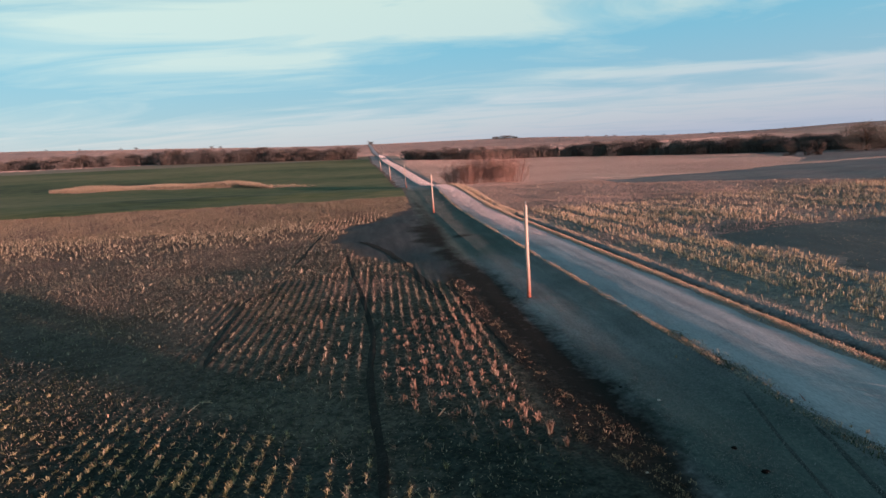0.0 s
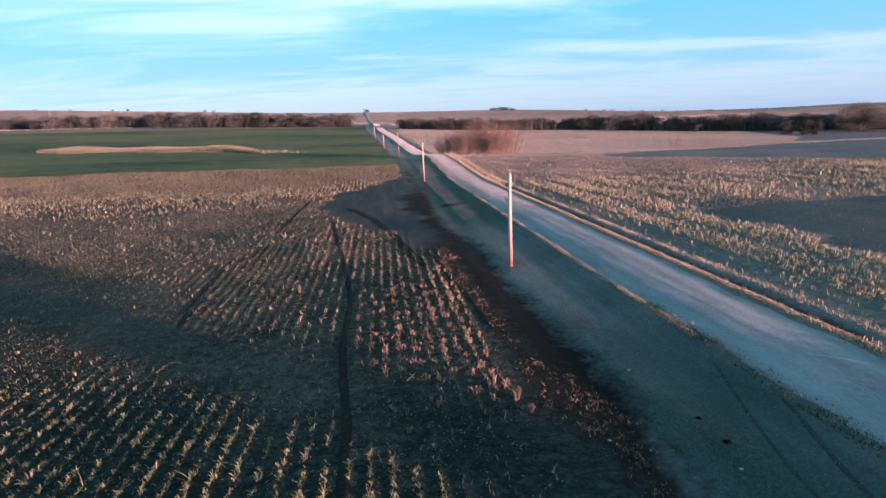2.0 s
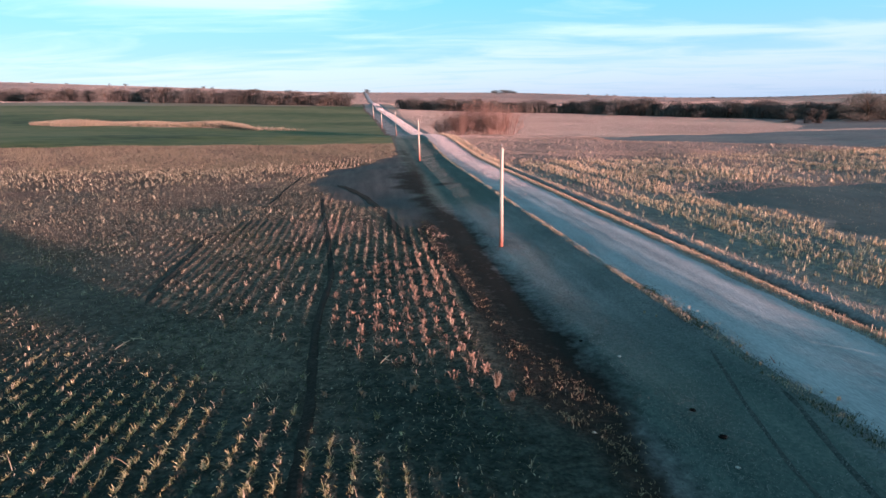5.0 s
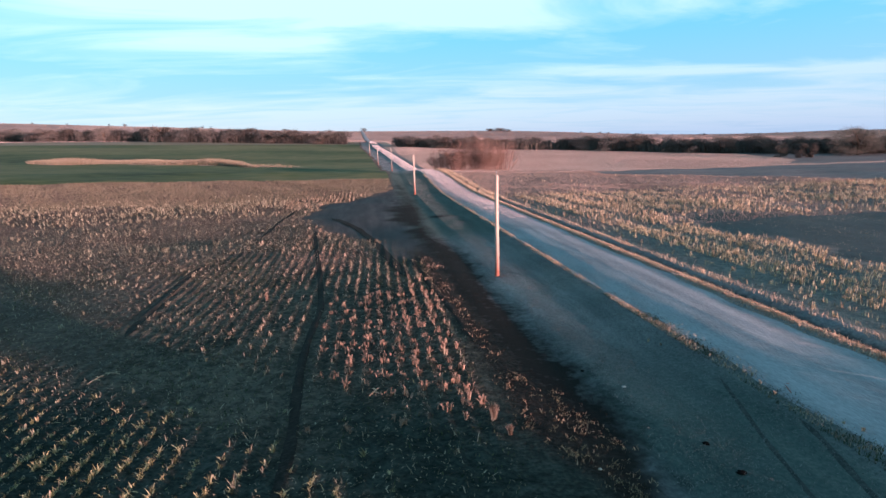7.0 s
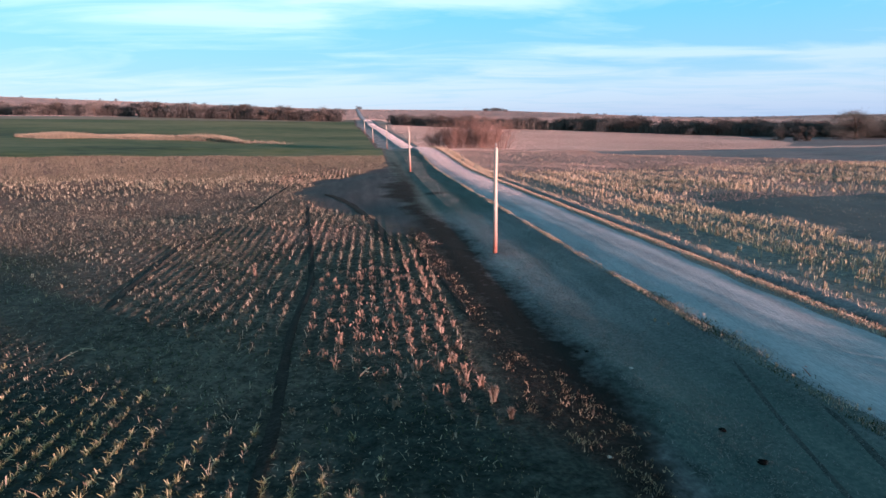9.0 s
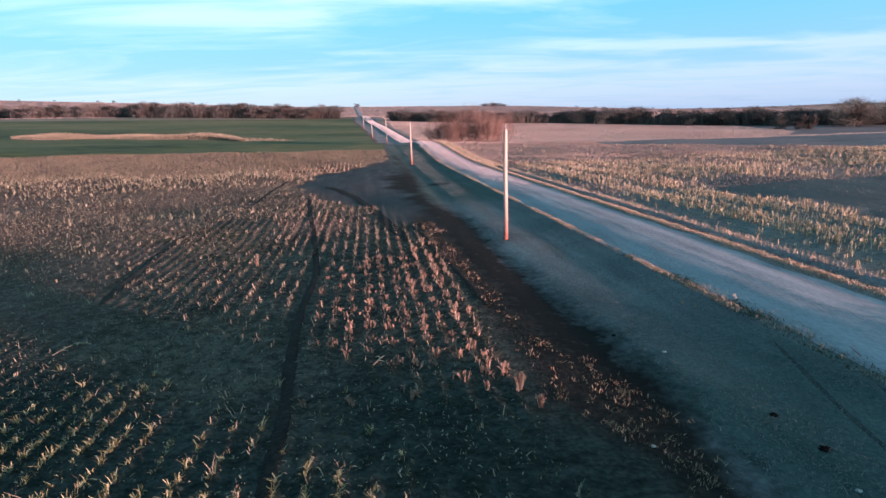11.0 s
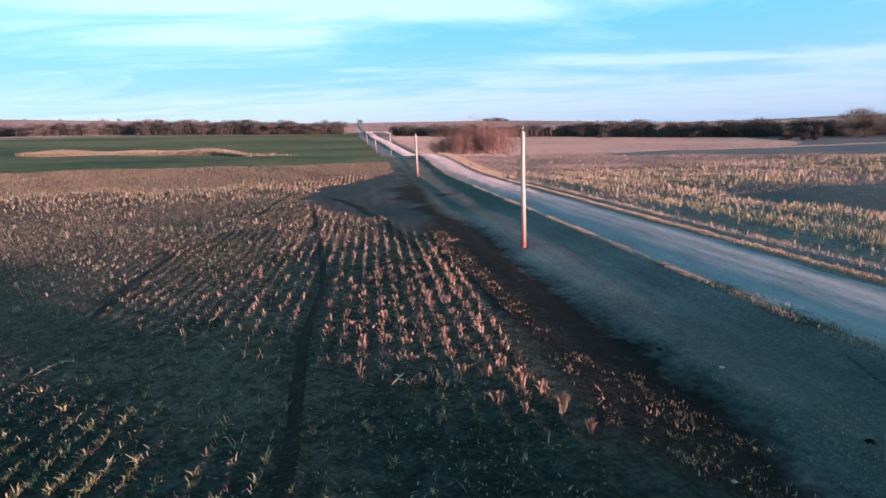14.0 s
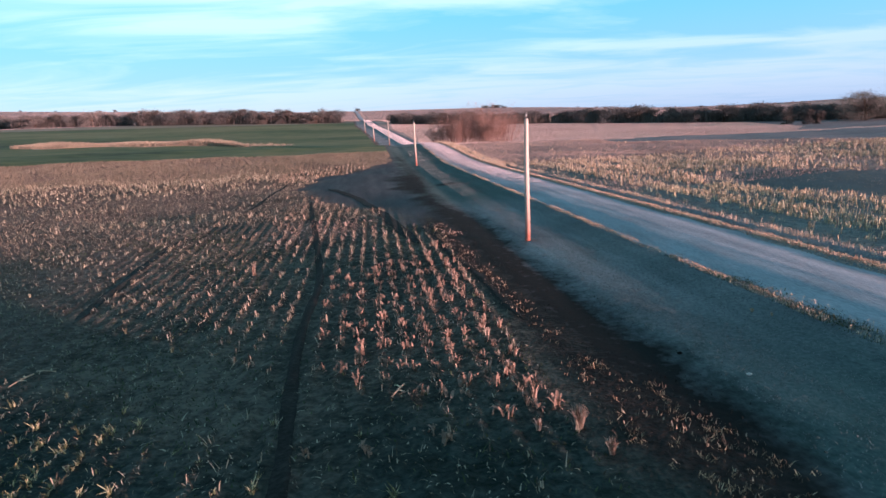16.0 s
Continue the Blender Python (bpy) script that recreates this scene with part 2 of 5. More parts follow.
STALK_SALLOW = material("sallow_corn_stalk", [(0.22, (0.095, 0.085, 0.058)), (0.5, (0.31, 0.275, 0.19)), (0.78, (0.55, 0.50, 0.355))], 3.0, 30.0, island=0.7, rough=0.8)
STALK_YELLOW = material("yellowed_corn_stalk", [(0.22, (0.27, 0.215, 0.13)), (0.5, (0.56, 0.455, 0.29)), (0.78, (0.77, 0.665, 0.46))], 3.0, 30.0, island=0.7, rough=0.8)
STALK_PALE = material("bleached_corn_stalk", [(0.22, (0.30, 0.215, 0.14)), (0.5, (0.61, 0.46, 0.315)), (0.78, (0.79, 0.65, 0.48))], 3.0, 30.0, island=0.7, rough=0.8)
HUSK_PALE = material("bleached_corn_leaf", [(0.22, (0.20, 0.155, 0.10)), (0.5, (0.44, 0.35, 0.22)), (0.8, (0.66, 0.55, 0.36))], 3.0, 30.0, island=0.8, rough=0.85)
WATERWAY = material("waterway_grass", [(0.2, (0.20, 0.165, 0.118)), (0.5, (0.30, 0.25, 0.18)), (0.8, (0.40, 0.335, 0.245))], 0.05, 2.0, island=0.4)
SPROUT = material("winter_weed", [(0.2, (0.024, 0.036, 0.017)), (0.5, (0.055, 0.074, 0.034)), (0.8, (0.116, 0.131, 0.064))], 0.4, 6.0, island=0.6)
RUSSET = material("russet_corn_leaf", [(0.22, (0.15, 0.092, 0.066)), (0.5, (0.41, 0.275, 0.20)), (0.8, (0.66, 0.49, 0.38))], 3.0, 30.0, island=0.8, rough=0.85)
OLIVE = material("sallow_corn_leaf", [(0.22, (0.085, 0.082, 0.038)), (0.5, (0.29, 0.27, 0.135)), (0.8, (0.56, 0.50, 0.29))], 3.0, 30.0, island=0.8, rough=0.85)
HUSK = material("corn_leaf", [(0.22, (0.058, 0.050, 0.036)), (0.5, (0.19, 0.16, 0.112)), (0.8, (0.46, 0.395, 0.285))], 3.0, 30.0, island=0.8, rough=0.85)
STRAW = material("dry_grass", [(0.2, (0.28, 0.20, 0.14)), (0.5, (0.52, 0.40, 0.285)), (0.8, (0.70, 0.58, 0.43))], 2.0, 30.0, island=0.7)
PASTURE = material("pasture_blades", [(0.2, (0.21, 0.17, 0.155)), (0.5, (0.275, 0.225, 0.205)), (0.8, (0.335, 0.28, 0.255))], 0.02, 0.5, island=0.3)
PASTURE_NEAR = material("near_pasture_blades", [(0.2, (0.46, 0.33, 0.285)), (0.5, (0.55, 0.405, 0.355)), (0.8, (0.62, 0.475, 0.42))], 0.02, 0.5, island=0.12)
CHAFF = material("corn_chaff", [(0.2, (0.26, 0.195, 0.165)), (0.5, (0.36, 0.275, 0.235)), (0.8, (0.47, 0.37, 0.31))], 0.05, 0.8, island=0.4)
RESIDUE_BITS = material("residue_bits", [(0.2, (0.145, 0.126, 0.088)), (0.5, (0.218, 0.188, 0.134)), (0.8, (0.31, 0.268, 0.195))], 0.05, 0.8, island=0.6)
LOOSE = material("loose_gravel", [(0.2, (0.40, 0.35, 0.345)), (0.5, (0.60, 0.53, 0.52)), (0.8, (0.76, 0.69, 0.68))], 0.5, 8.0, island=0.6)
WEED = material("brown_weed", [(0.2, (0.04, 0.031, 0.024)), (0.5, (0.13, 0.10, 0.074)), (0.8, (0.40, 0.31, 0.22))], 2.0, 30.0, island=0.8)
FADED = material("faded_weed", [(0.2, (0.10, 0.065, 0.042)), (0.5, (0.30, 0.205, 0.125)), (0.8, (0.56, 0.41, 0.26))], 2.0, 30.0, island=0.9)
SAND = material("sandy_windrow", [(0.2, (0.33, 0.235, 0.185)), (0.5, (0.50, 0.365, 0.29)), (0.8, (0.64, 0.485, 0.395))], 2.0, 30.0, island=0.6)
MOWN_BLADE = material("mown_blade", [(0.2, (0.097, 0.114, 0.110)), (0.5, (0.174, 0.186, 0.174)), (0.8, (0.255, 0.253, 0.230))], 0.5, 20.0, island=0.7)
BARK = material("bark", [(0.3, (0.05, 0.035, 0.025)), (0.7, (0.13, 0.09, 0.065))], 1.5, 12.0, bump=0.02, rand=0.4)
TWIG = material("twigs", [(0.2, (0.062, 0.056, 0.052)), (0.5, (0.108, 0.094, 0.083)), (0.8, (0.17, 0.14, 0.118))], 0.3, 4.0, island=0.5, rand=0.5)
TWIG_DIM = material("creek_twigs", [(0.2, (0.092, 0.088, 0.084)), (0.5, (0.145, 0.134, 0.124)), (0.8, (0.21, 0.185, 0.165))], 0.3, 4.0, island=0.4, rand=0.4)
TWIG_RED = material("red_twigs", [(0.2, (0.16, 0.094, 0.076)), (0.5, (0.275, 0.170, 0.138)), (0.8, (0.39, 0.255, 0.205))], 0.3, 4.0, island=0.5, rand=0.3)
TWIG_GREY = material("grey_twigs", [(0.2, (0.10, 0.098, 0.086)), (0.5, (0.16, 0.152, 0.130)), (0.8, (0.235, 0.218, 0.18))], 0.3, 4.0, island=0.5, rand=0.3)
CEDAR = material("cedar_green", [(0.2, (0.06, 0.064, 0.062)), (0.5, (0.108, 0.108, 0.104)), (0.8, (0.165, 0.155, 0.142))], 0.5, 4.0, island=0.5, rand=0.4)
POLE = material("weathered_pole", [(0.3, (0.42, 0.32, 0.25)), (0.5, (0.60, 0.49, 0.40)), (0.7, (0.72, 0.62, 0.53))], 2.0, 18.0, bump=0.006, stretch=(6, 6, 0.35))
def shade_foot(m, low, high, stops):
    """Reddish shade painted up the wood from the ground, fading between two heights."""
    t = m.node_tree
    shader = t.nodes["Principled BSDF"]
    wood = shader.inputs["Base Color"].links[0].from_socket
    where, xyz, reach, rag, total, dark, both = (t.nodes.new("ShaderNode" + k) for k in ("TexCoord", "SeparateXYZ", "MapRange", "TexNoise", "Math", "ValToRGB", "Mix"))
    ramp_stops(dark, stops)
    rag.inputs["Scale"].default_value = 3.0
    t.links.new(where.outputs["Object"], xyz.inputs[0])
    t.links.new(where.outputs["Object"], rag.inputs["Vector"])
    total.operation = "MULTIPLY_ADD"
    t.links.new(rag.outputs["Fac"], total.inputs[0])
    total.inputs[1].default_value = 0.8
    t.links.new(xyz.outputs["Z"], total.inputs[2])
    t.links.new(total.outputs[0], reach.inputs["Value"])
    for socket, value in zip(("From Min", "From Max", "To Min", "To Max"), (low + 0.4, high + 0.4, 1.0, 0.0)):
        reach.inputs[socket].default_value = value
    t.links.new(wood.node.inputs[0].links[0].from_socket, dark.inputs[0])
    both.data_type = "RGBA"
    t.links.new(reach.outputs[0], both.inputs["Factor"])
    t.links.new(wood, both.inputs["A"])
    t.links.new(dark.outputs[0], both.inputs["B"])
    t.links.new(both.outputs["Result"], shader.inputs["Base Color"])


shade_foot(POLE, 0.2, 3.6, [(0.3, (0.25, 0.088, 0.062)), (0.7, (0.43, 0.17, 0.12))])
PORCELAIN = material("porcelain", [(0.3, (0.30, 0.29, 0.27)), (0.7, (0.45, 0.44, 0.42))], 4.0, 30.0, rough=0.3)
STEEL = material("galvanised_steel", [(0.3, (0.25, 0.24, 0.23)), (0.7, (0.40, 0.39, 0.37))], 4.0, 30.0, rough=0.5)
WHITE = material("white_siding", [(0.3, (0.62, 0.60, 0.57)), (0.7, (0.80, 0.78, 0.75))], 0.4, 3.0)
ROOF = material("grey_shingle", [(0.3, (0.10, 0.09, 0.085)), (0.7, (0.2, 0.18, 0.17))], 0.5, 4.0)
DARK_GLASS = material("dark_window", [(0.3, (0.03, 0.035, 0.04)), (0.7, (0.06, 0.065, 0.07))], 0.5, 4.0, rough=0.15)
STONE = material("pale_stone", [(0.3, (0.45, 0.42, 0.38)), (0.7, (0.66, 0.62, 0.56))], 6.0, 40.0, bump=0.01)
DUNG = material("dark_clod", [(0.3, (0.006, 0.006, 0.006)), (0.7, (0.016, 0.015, 0.014))], 5.0, 30.0, bump=0.02)
DUNG.node_tree.nodes["Principled BSDF"].inputs["Specular IOR Level"].default_value = 0.0


# ---- the land ----
def ease(t):
    t = np.clip(t, 0.0, 1.0)
    return t * t * (3 - 2 * t)


PROFILE_Y = np.array([-400, -70, 45, 60, 82, 108, 128, 142, 155, 185, 230, 300, 390, 480, 560, 800, 1100, 1500, 1750, 2400, 4600.0])
PROFILE_Z = np.array([1.0, 0.0, 0.0, 0.0, 0.12, 1.5, 2.3, 2.4, 1.9, 0.3, 1.0, 3.6, 8.0, 12.6, 15.5, 21, 32, 52, 55, 38, 0.0])


def profile(y):
    """Height of the land along the road, smoothed."""
    return sum(np.interp(y + d, PROFILE_Y, PROFILE_Z) for d in (-8, -4, 0, 4, 8)) / 5


def road_shift(y):
    """The road swings a little to the west behind its first rise."""
    return -np.interp(y, [150, 190, 253, 305, 366, 425, 730, 1154, 1500, 4600], [0, 0.6, 2.2, 4.2, 7.5, 12, 18, 26, 34, 90])


def waves(x, y):
    """Gentle swells of the ploughed land."""
    return (0.16 * np.sin(0.055 * x + 0.16 * y + 0.6) + 0.12 * np.sin(0.21 * x - 0.085 * y + 1.9)
            + 0.10 * np.sin(0.034 * x + 0.27 * y + 4.0) + 0.05 * np.sin(0.5 * x + 0.33 * y))


def land(x, y):
    """Height of the ground at x, y."""
    x, y = np.asarray(x, float), np.asarray(y, float)
    z = profile(y)
    reach = np.where(x < 9, 900.0, 260.0 + 700 * ease((y - 500) / 700))
    z = z - (0.042 * ease((y - 15) / 140) + 0.018 * ease((y - 500) / 900)) * reach * np.tanh((x - 9) / reach)
    z = z + 2.0 * np.sin(0.011 * x + 0.6) * np.sin(0.006 * y) * ease((y - 420) / 500)
    z = z + 16 * np.exp(-(((x + 950) / 350) ** 2) - ((y - 1500) / 300) ** 2) + 10 * np.exp(-(((x - 380) / 260) ** 2) - ((y - 1500) / 250) ** 2)
    u = x - road_shift(y)
    open_field = np.maximum(ease((-3.0 - u) / 10), ease((u - 15.5) / 12))
    near = 1 - ease((y - 140) / 60)
    z = z + waves(x, y) * open_field * near
    z = z - 0.12 * np.exp(-(((u + 1.4) / 1.3) ** 2)) * near          # west ditch
    z = z + 0.22 * ease((u - 3.2) / 2.6) * (1 - ease((u - 12.0) / 1.2))     # road bed
    z = z + 0.16 * np.exp(-(((u - 12.7) / 0.55) ** 2)) - 0.22 * np.exp(-(((u - 13.75) / 0.45) ** 2)) + 0.12 * np.exp(-(((u - 14.6) / 0.5) ** 2))
    z = z - 0.07 * (np.exp(-(((x + 13.5 + 0.05 * np.sin(y * 0.2)) / 0.28) ** 2)) + np.exp(-(((x + 15.6) / 0.28) ** 2))) * ease((35 - y) / 20)
    rows = np.cos(2 * np.pi * (x + 13.9 - 0.12 * np.sin(0.09 * y + 0.02 * x)) / 0.78)
    z = z + 0.034 * rows * ease((-5.0 - x) / 0.8) * ease((x + 31) / 6) * ease((48 - y) / 20) * np.where(headland(x, y), 0.0, 1.0)          # planted rows stand on low ridges
    return z


def grid_mesh(name, xs, ys, height, pick, mats):
    """One sheet over the lines xs, ys; pick gives each face's material."""
    gx, gy = np.meshgrid(xs, ys)
    verts = np.stack([gx, gy, height(gx, gy)], -1).reshape(-1, 3)
    nx, ny = len(xs), len(ys)
    i = (np.arange(ny - 1)[:, None] * nx + np.arange(nx - 1)[None, :]).ravel()
    quads = np.stack([i, i + 1, i + nx + 1, i + nx], -1)
    mesh = quad_mesh(name, verts, quads)
    for m in mats:
        mesh.materials.append(m)
    if len(mats) > 1:
        centre = verts[quads].mean(1)
        mesh.polygons.foreach_set("material_index", pick(centre[:, 0], centre[:, 1]).astype(np.int32))
    mesh.polygons.foreach_set("use_smooth", np.ones(len(quads), bool))
    return mesh


def quad_mesh(name, verts, quads):
    mesh = bpy.data.meshes.new(name)
    mesh.vertices.add(len(verts))
    mesh.vertices.foreach_set("co", np.ascontiguousarray(verts, np.float32).ravel())
    mesh.loops.add(len(quads) * 4)
    mesh.loops.foreach_set("vertex_index", np.ascontiguousarray(quads, np.int32).ravel())
    mesh.polygons.add(len(quads))
    mesh.polygons.foreach_set("loop_start", np.arange(0, len(quads) * 4, 4, dtype=np.int32))
    mesh.update(calc_edges=True)
    return mesh


def lines(*spans):
    """Grid lines: (start, stop, step) spans joined."""
    out = np.concatenate([np.linspace(a, b, max(2, int(round((b - a) / s)) + 1)) for a, b, s in spans])
    return np.unique(np.round(out, 4))


LINES_X = lines((-4600, -1000, 180), (-1000, -300, 35), (-300, -60, 6), (-60, -30, 0.75), (-30, -4.5, 0.13), (-4.5, 18, 0.3), (18, 60, 0.75), (60, 260, 5), (260, 1000, 35), (1000, 4600, 180))
LINES_Y = lines((-900, -120, 60), (-120, -45, 3), (-45, 40, 0.5), (40, 112, 1.0), (112, 200, 2.0), (200, 520, 5), (520, 1000, 20), (1000, 1900, 25), (1900, 4600, 150))
WHEAT_NEAR, WHEAT_FAR = 112.0, 490.0


def in_east_shade(x, y):
    """The dark area of the east field, where tree shade is painted into the ground."""
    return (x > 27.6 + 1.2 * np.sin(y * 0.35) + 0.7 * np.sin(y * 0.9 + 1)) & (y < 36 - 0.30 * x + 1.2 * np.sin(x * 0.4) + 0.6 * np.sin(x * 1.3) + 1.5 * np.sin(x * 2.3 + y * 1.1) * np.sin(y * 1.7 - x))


def inside(x, west, east, soft):
    """1 between the lines west and east, falling softly to 0 across them."""
    return np.clip(0.5 + (x - west) / soft, 0, 1) * np.clip(0.5 + (east - x) / soft, 0, 1)


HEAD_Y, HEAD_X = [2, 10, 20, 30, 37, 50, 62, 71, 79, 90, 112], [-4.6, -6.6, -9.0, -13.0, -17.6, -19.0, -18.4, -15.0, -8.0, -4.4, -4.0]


def shaded_headland(x, y, soft=4.0):
    """The grassed turning ground at the field's corner beside the ditch, 0 to 1; coloured with its shade."""
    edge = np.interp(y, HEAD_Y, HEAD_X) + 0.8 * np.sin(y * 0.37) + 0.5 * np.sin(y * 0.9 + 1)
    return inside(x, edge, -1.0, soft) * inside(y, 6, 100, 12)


def headland(x, y):
    return shaded_headland(x, y, 1.5) + 0.5 * np.sin(x * 5.1 + y * 3.7) * np.sin(y * 4.3 - x * 2.2) > 0.6


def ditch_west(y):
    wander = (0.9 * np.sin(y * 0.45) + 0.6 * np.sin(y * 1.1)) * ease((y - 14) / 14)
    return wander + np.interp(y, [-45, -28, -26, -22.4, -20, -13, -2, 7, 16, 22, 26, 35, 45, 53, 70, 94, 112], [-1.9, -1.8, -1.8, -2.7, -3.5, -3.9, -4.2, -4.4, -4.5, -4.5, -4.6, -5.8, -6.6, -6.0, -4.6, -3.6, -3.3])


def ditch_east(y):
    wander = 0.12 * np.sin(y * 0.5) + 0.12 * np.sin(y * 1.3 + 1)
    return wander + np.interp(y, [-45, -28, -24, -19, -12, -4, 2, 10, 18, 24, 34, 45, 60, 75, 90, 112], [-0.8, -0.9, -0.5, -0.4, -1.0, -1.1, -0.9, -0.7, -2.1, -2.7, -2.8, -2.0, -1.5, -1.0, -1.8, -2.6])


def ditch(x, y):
    """The dark ditch west of the road, 0 to 1, and one dark spot; it thins out northwards."""
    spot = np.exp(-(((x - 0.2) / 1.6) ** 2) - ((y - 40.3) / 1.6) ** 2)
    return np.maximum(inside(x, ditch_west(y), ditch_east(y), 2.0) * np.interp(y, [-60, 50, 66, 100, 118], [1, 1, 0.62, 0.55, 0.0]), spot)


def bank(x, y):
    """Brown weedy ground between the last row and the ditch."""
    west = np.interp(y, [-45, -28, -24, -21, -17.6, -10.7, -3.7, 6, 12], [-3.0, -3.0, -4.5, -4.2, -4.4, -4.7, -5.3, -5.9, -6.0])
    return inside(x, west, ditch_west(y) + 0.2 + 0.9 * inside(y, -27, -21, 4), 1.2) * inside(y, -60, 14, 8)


def strawy(x, y):
    """Brown chaff over the west field's far side; the long bands nearer by paint light and shade."""
    bands = 0.52 + 0.32 * np.sin(0.33 * y + 0.035 * x + 1.2 * np.sin(0.045 * x)) + 0.16 * np.sin(0.8 * y - 0.06 * x)
    # a sunlit spot of soil, painted as browner ground
    lit_patch = np.exp(-(((x + 13.5) / 4.0) ** 2) - ((y - 11) / 4.5) ** 2)
    side = 0.5 * ease((-19 - x) / 8) * ease((y + 18) / 8)
    return np.where(x < -3, np.maximum(np.maximum(side, np.maximum(ease((y - 76) / 10), bands * ease((y - 22) / 16))), 0.85 * lit_patch), 0.0)


def stubble_end(x):
    """North edge of the east stubble field."""
    return np.interp(x, [16, 44, 61, 70, 83, 93, 105, 130, 170], [128, 119, 117, 104, 97, 90, 76, 64, 50])


def pasture_start(x):
    """South edge of the tan pasture beyond the strip painted as shade."""
    return np.interp(x, [16, 49, 64, 86, 157, 183, 221, 240], [128, 131, 130, 134, 197, 207, 249, 400])


def waterway(x, y):
    """The winding strip of tall dry grass through the wheat."""
    near = np.interp(x, [-172, -145, -105, -64, -34], [262, 258, 254, 232, 228]) + 3 * np.sin(x * 0.13)
    deep = np.interp(x, [-176, -168, -120, -70, -60, -34, -30], [0, 26, 22, 16, 0, 0, 0])
    return (y > near) & (y < near + deep)


def land_kind(x, y):
    u = x - road_shift(y)
    kind = np.zeros(x.shape)
    west, east = u <= -4.5, u >= 15.2
    kind[west & (y > WHEAT_NEAR)] = 1
    kind[waterway(x, y)] = 2
    kind[west & (y > WHEAT_FAR)] = 5
    kind[east & (y > stubble_end(x)) & (x > 58)] = 4
    kind[east & (y > stubble_end(x)) & (y > pasture_start(x))] = 2
    kind[east & (x > 150) & (np.abs(y - 206 - 0.12 * (x - 150)) < 5 + 2 * np.sin(x * 0.2))] = 2
    kind[y > 600] = 3
    return kind


def cover(mesh):
    """Where each cover and painted shade lies on the ground, for the field's material."""
    flat = np.empty(len(mesh.vertices) * 3, np.float32)
    mesh.vertices.foreach_get("co", flat)
    x, y = flat.reshape(-1, 3)[:, 0].astype(float), flat.reshape(-1, 3)[:, 1].astype(float)
    u = x - road_shift(y)
    soft_shade = inside(x, 28.4 + 1.2 * np.sin(y * 0.35) + 0.7 * np.sin(y * 0.9 + 1), 500, 3.0) * np.clip(0.5 + (35 - 0.30 * x + 1.2 * np.sin(x * 0.4) - y) / 4, 0, 1)
    lush = np.clip((-9 - y) / 16, 0, 1) * np.clip((u + 1.6) / 1.2, 0, 1) * np.clip((6.5 - u) / 2, 0, 1)
    lush = np.maximum(lush, 0.8 * inside(u, 4.3, 6.2, 1.0) * inside(y, -29, -20, 4))
    lush = np.maximum(lush, 0.42 * inside(u, 2.6, 6.0, 2.4) * np.clip((90 - y) / 60, 0, 1))
    # dark soil up front; east of the rut the shade is in this colour
    shaded_soil = np.where(x < -2, 1.0, 0.0) * np.maximum(ease((-25.0 - 0.667 * x - 0.745 * y) / 4), 0.9 * ease((-18 - y) / 6) * ease((x + 13) / 3))
    lush = np.maximum(lush, 1.3 * inside(u, -4.0, 5.8, 2.0) * ease((y - 8) / 24) * np.clip((150 - y) / 30, 0, 1))
    chaff = inside(u, 15.0, 5000, 0.6) * ease((y - 54 + 26 * ease((x - 38) / 12) - 4 * np.sin(x * 0.2)) / 16)
    for name, value in (("strawy", strawy(x, y)), ("residue", inside(u, 15.0, 5000, 0.6)), ("east_shade", soft_shade), ("shaded_headland", shaded_headland(x, y)),
                        ("shaded_soil", shaded_soil), ("chaff", chaff), ("verge", inside(u, np.minimum(ditch_west(y) + 0.8, -2.0), 15.0, 0.8)), ("lush", lush), ("bank", bank(x, y)), ("ditch", np.maximum(ditch(x, y), 0.8 * inside(u, 13.2, 14.05, 0.5) * (y < 150)))):
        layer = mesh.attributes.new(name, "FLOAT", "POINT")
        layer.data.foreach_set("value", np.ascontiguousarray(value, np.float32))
    return mesh


ground = tagged(new("ground", cover(grid_mesh("ground", LINES_X, LINES_Y, land, land_kind, [FIELD, GREEN, TAN, HILL, SHADED_STRIP, DULL]))),
                "rolling farmland with dark stubble soil, green wheat and tan pasture", "ground", kind="structure")

# the gravel road, crowned, on its own bed
ROAD_WEST, ROAD_EAST = 5.6, 11.75


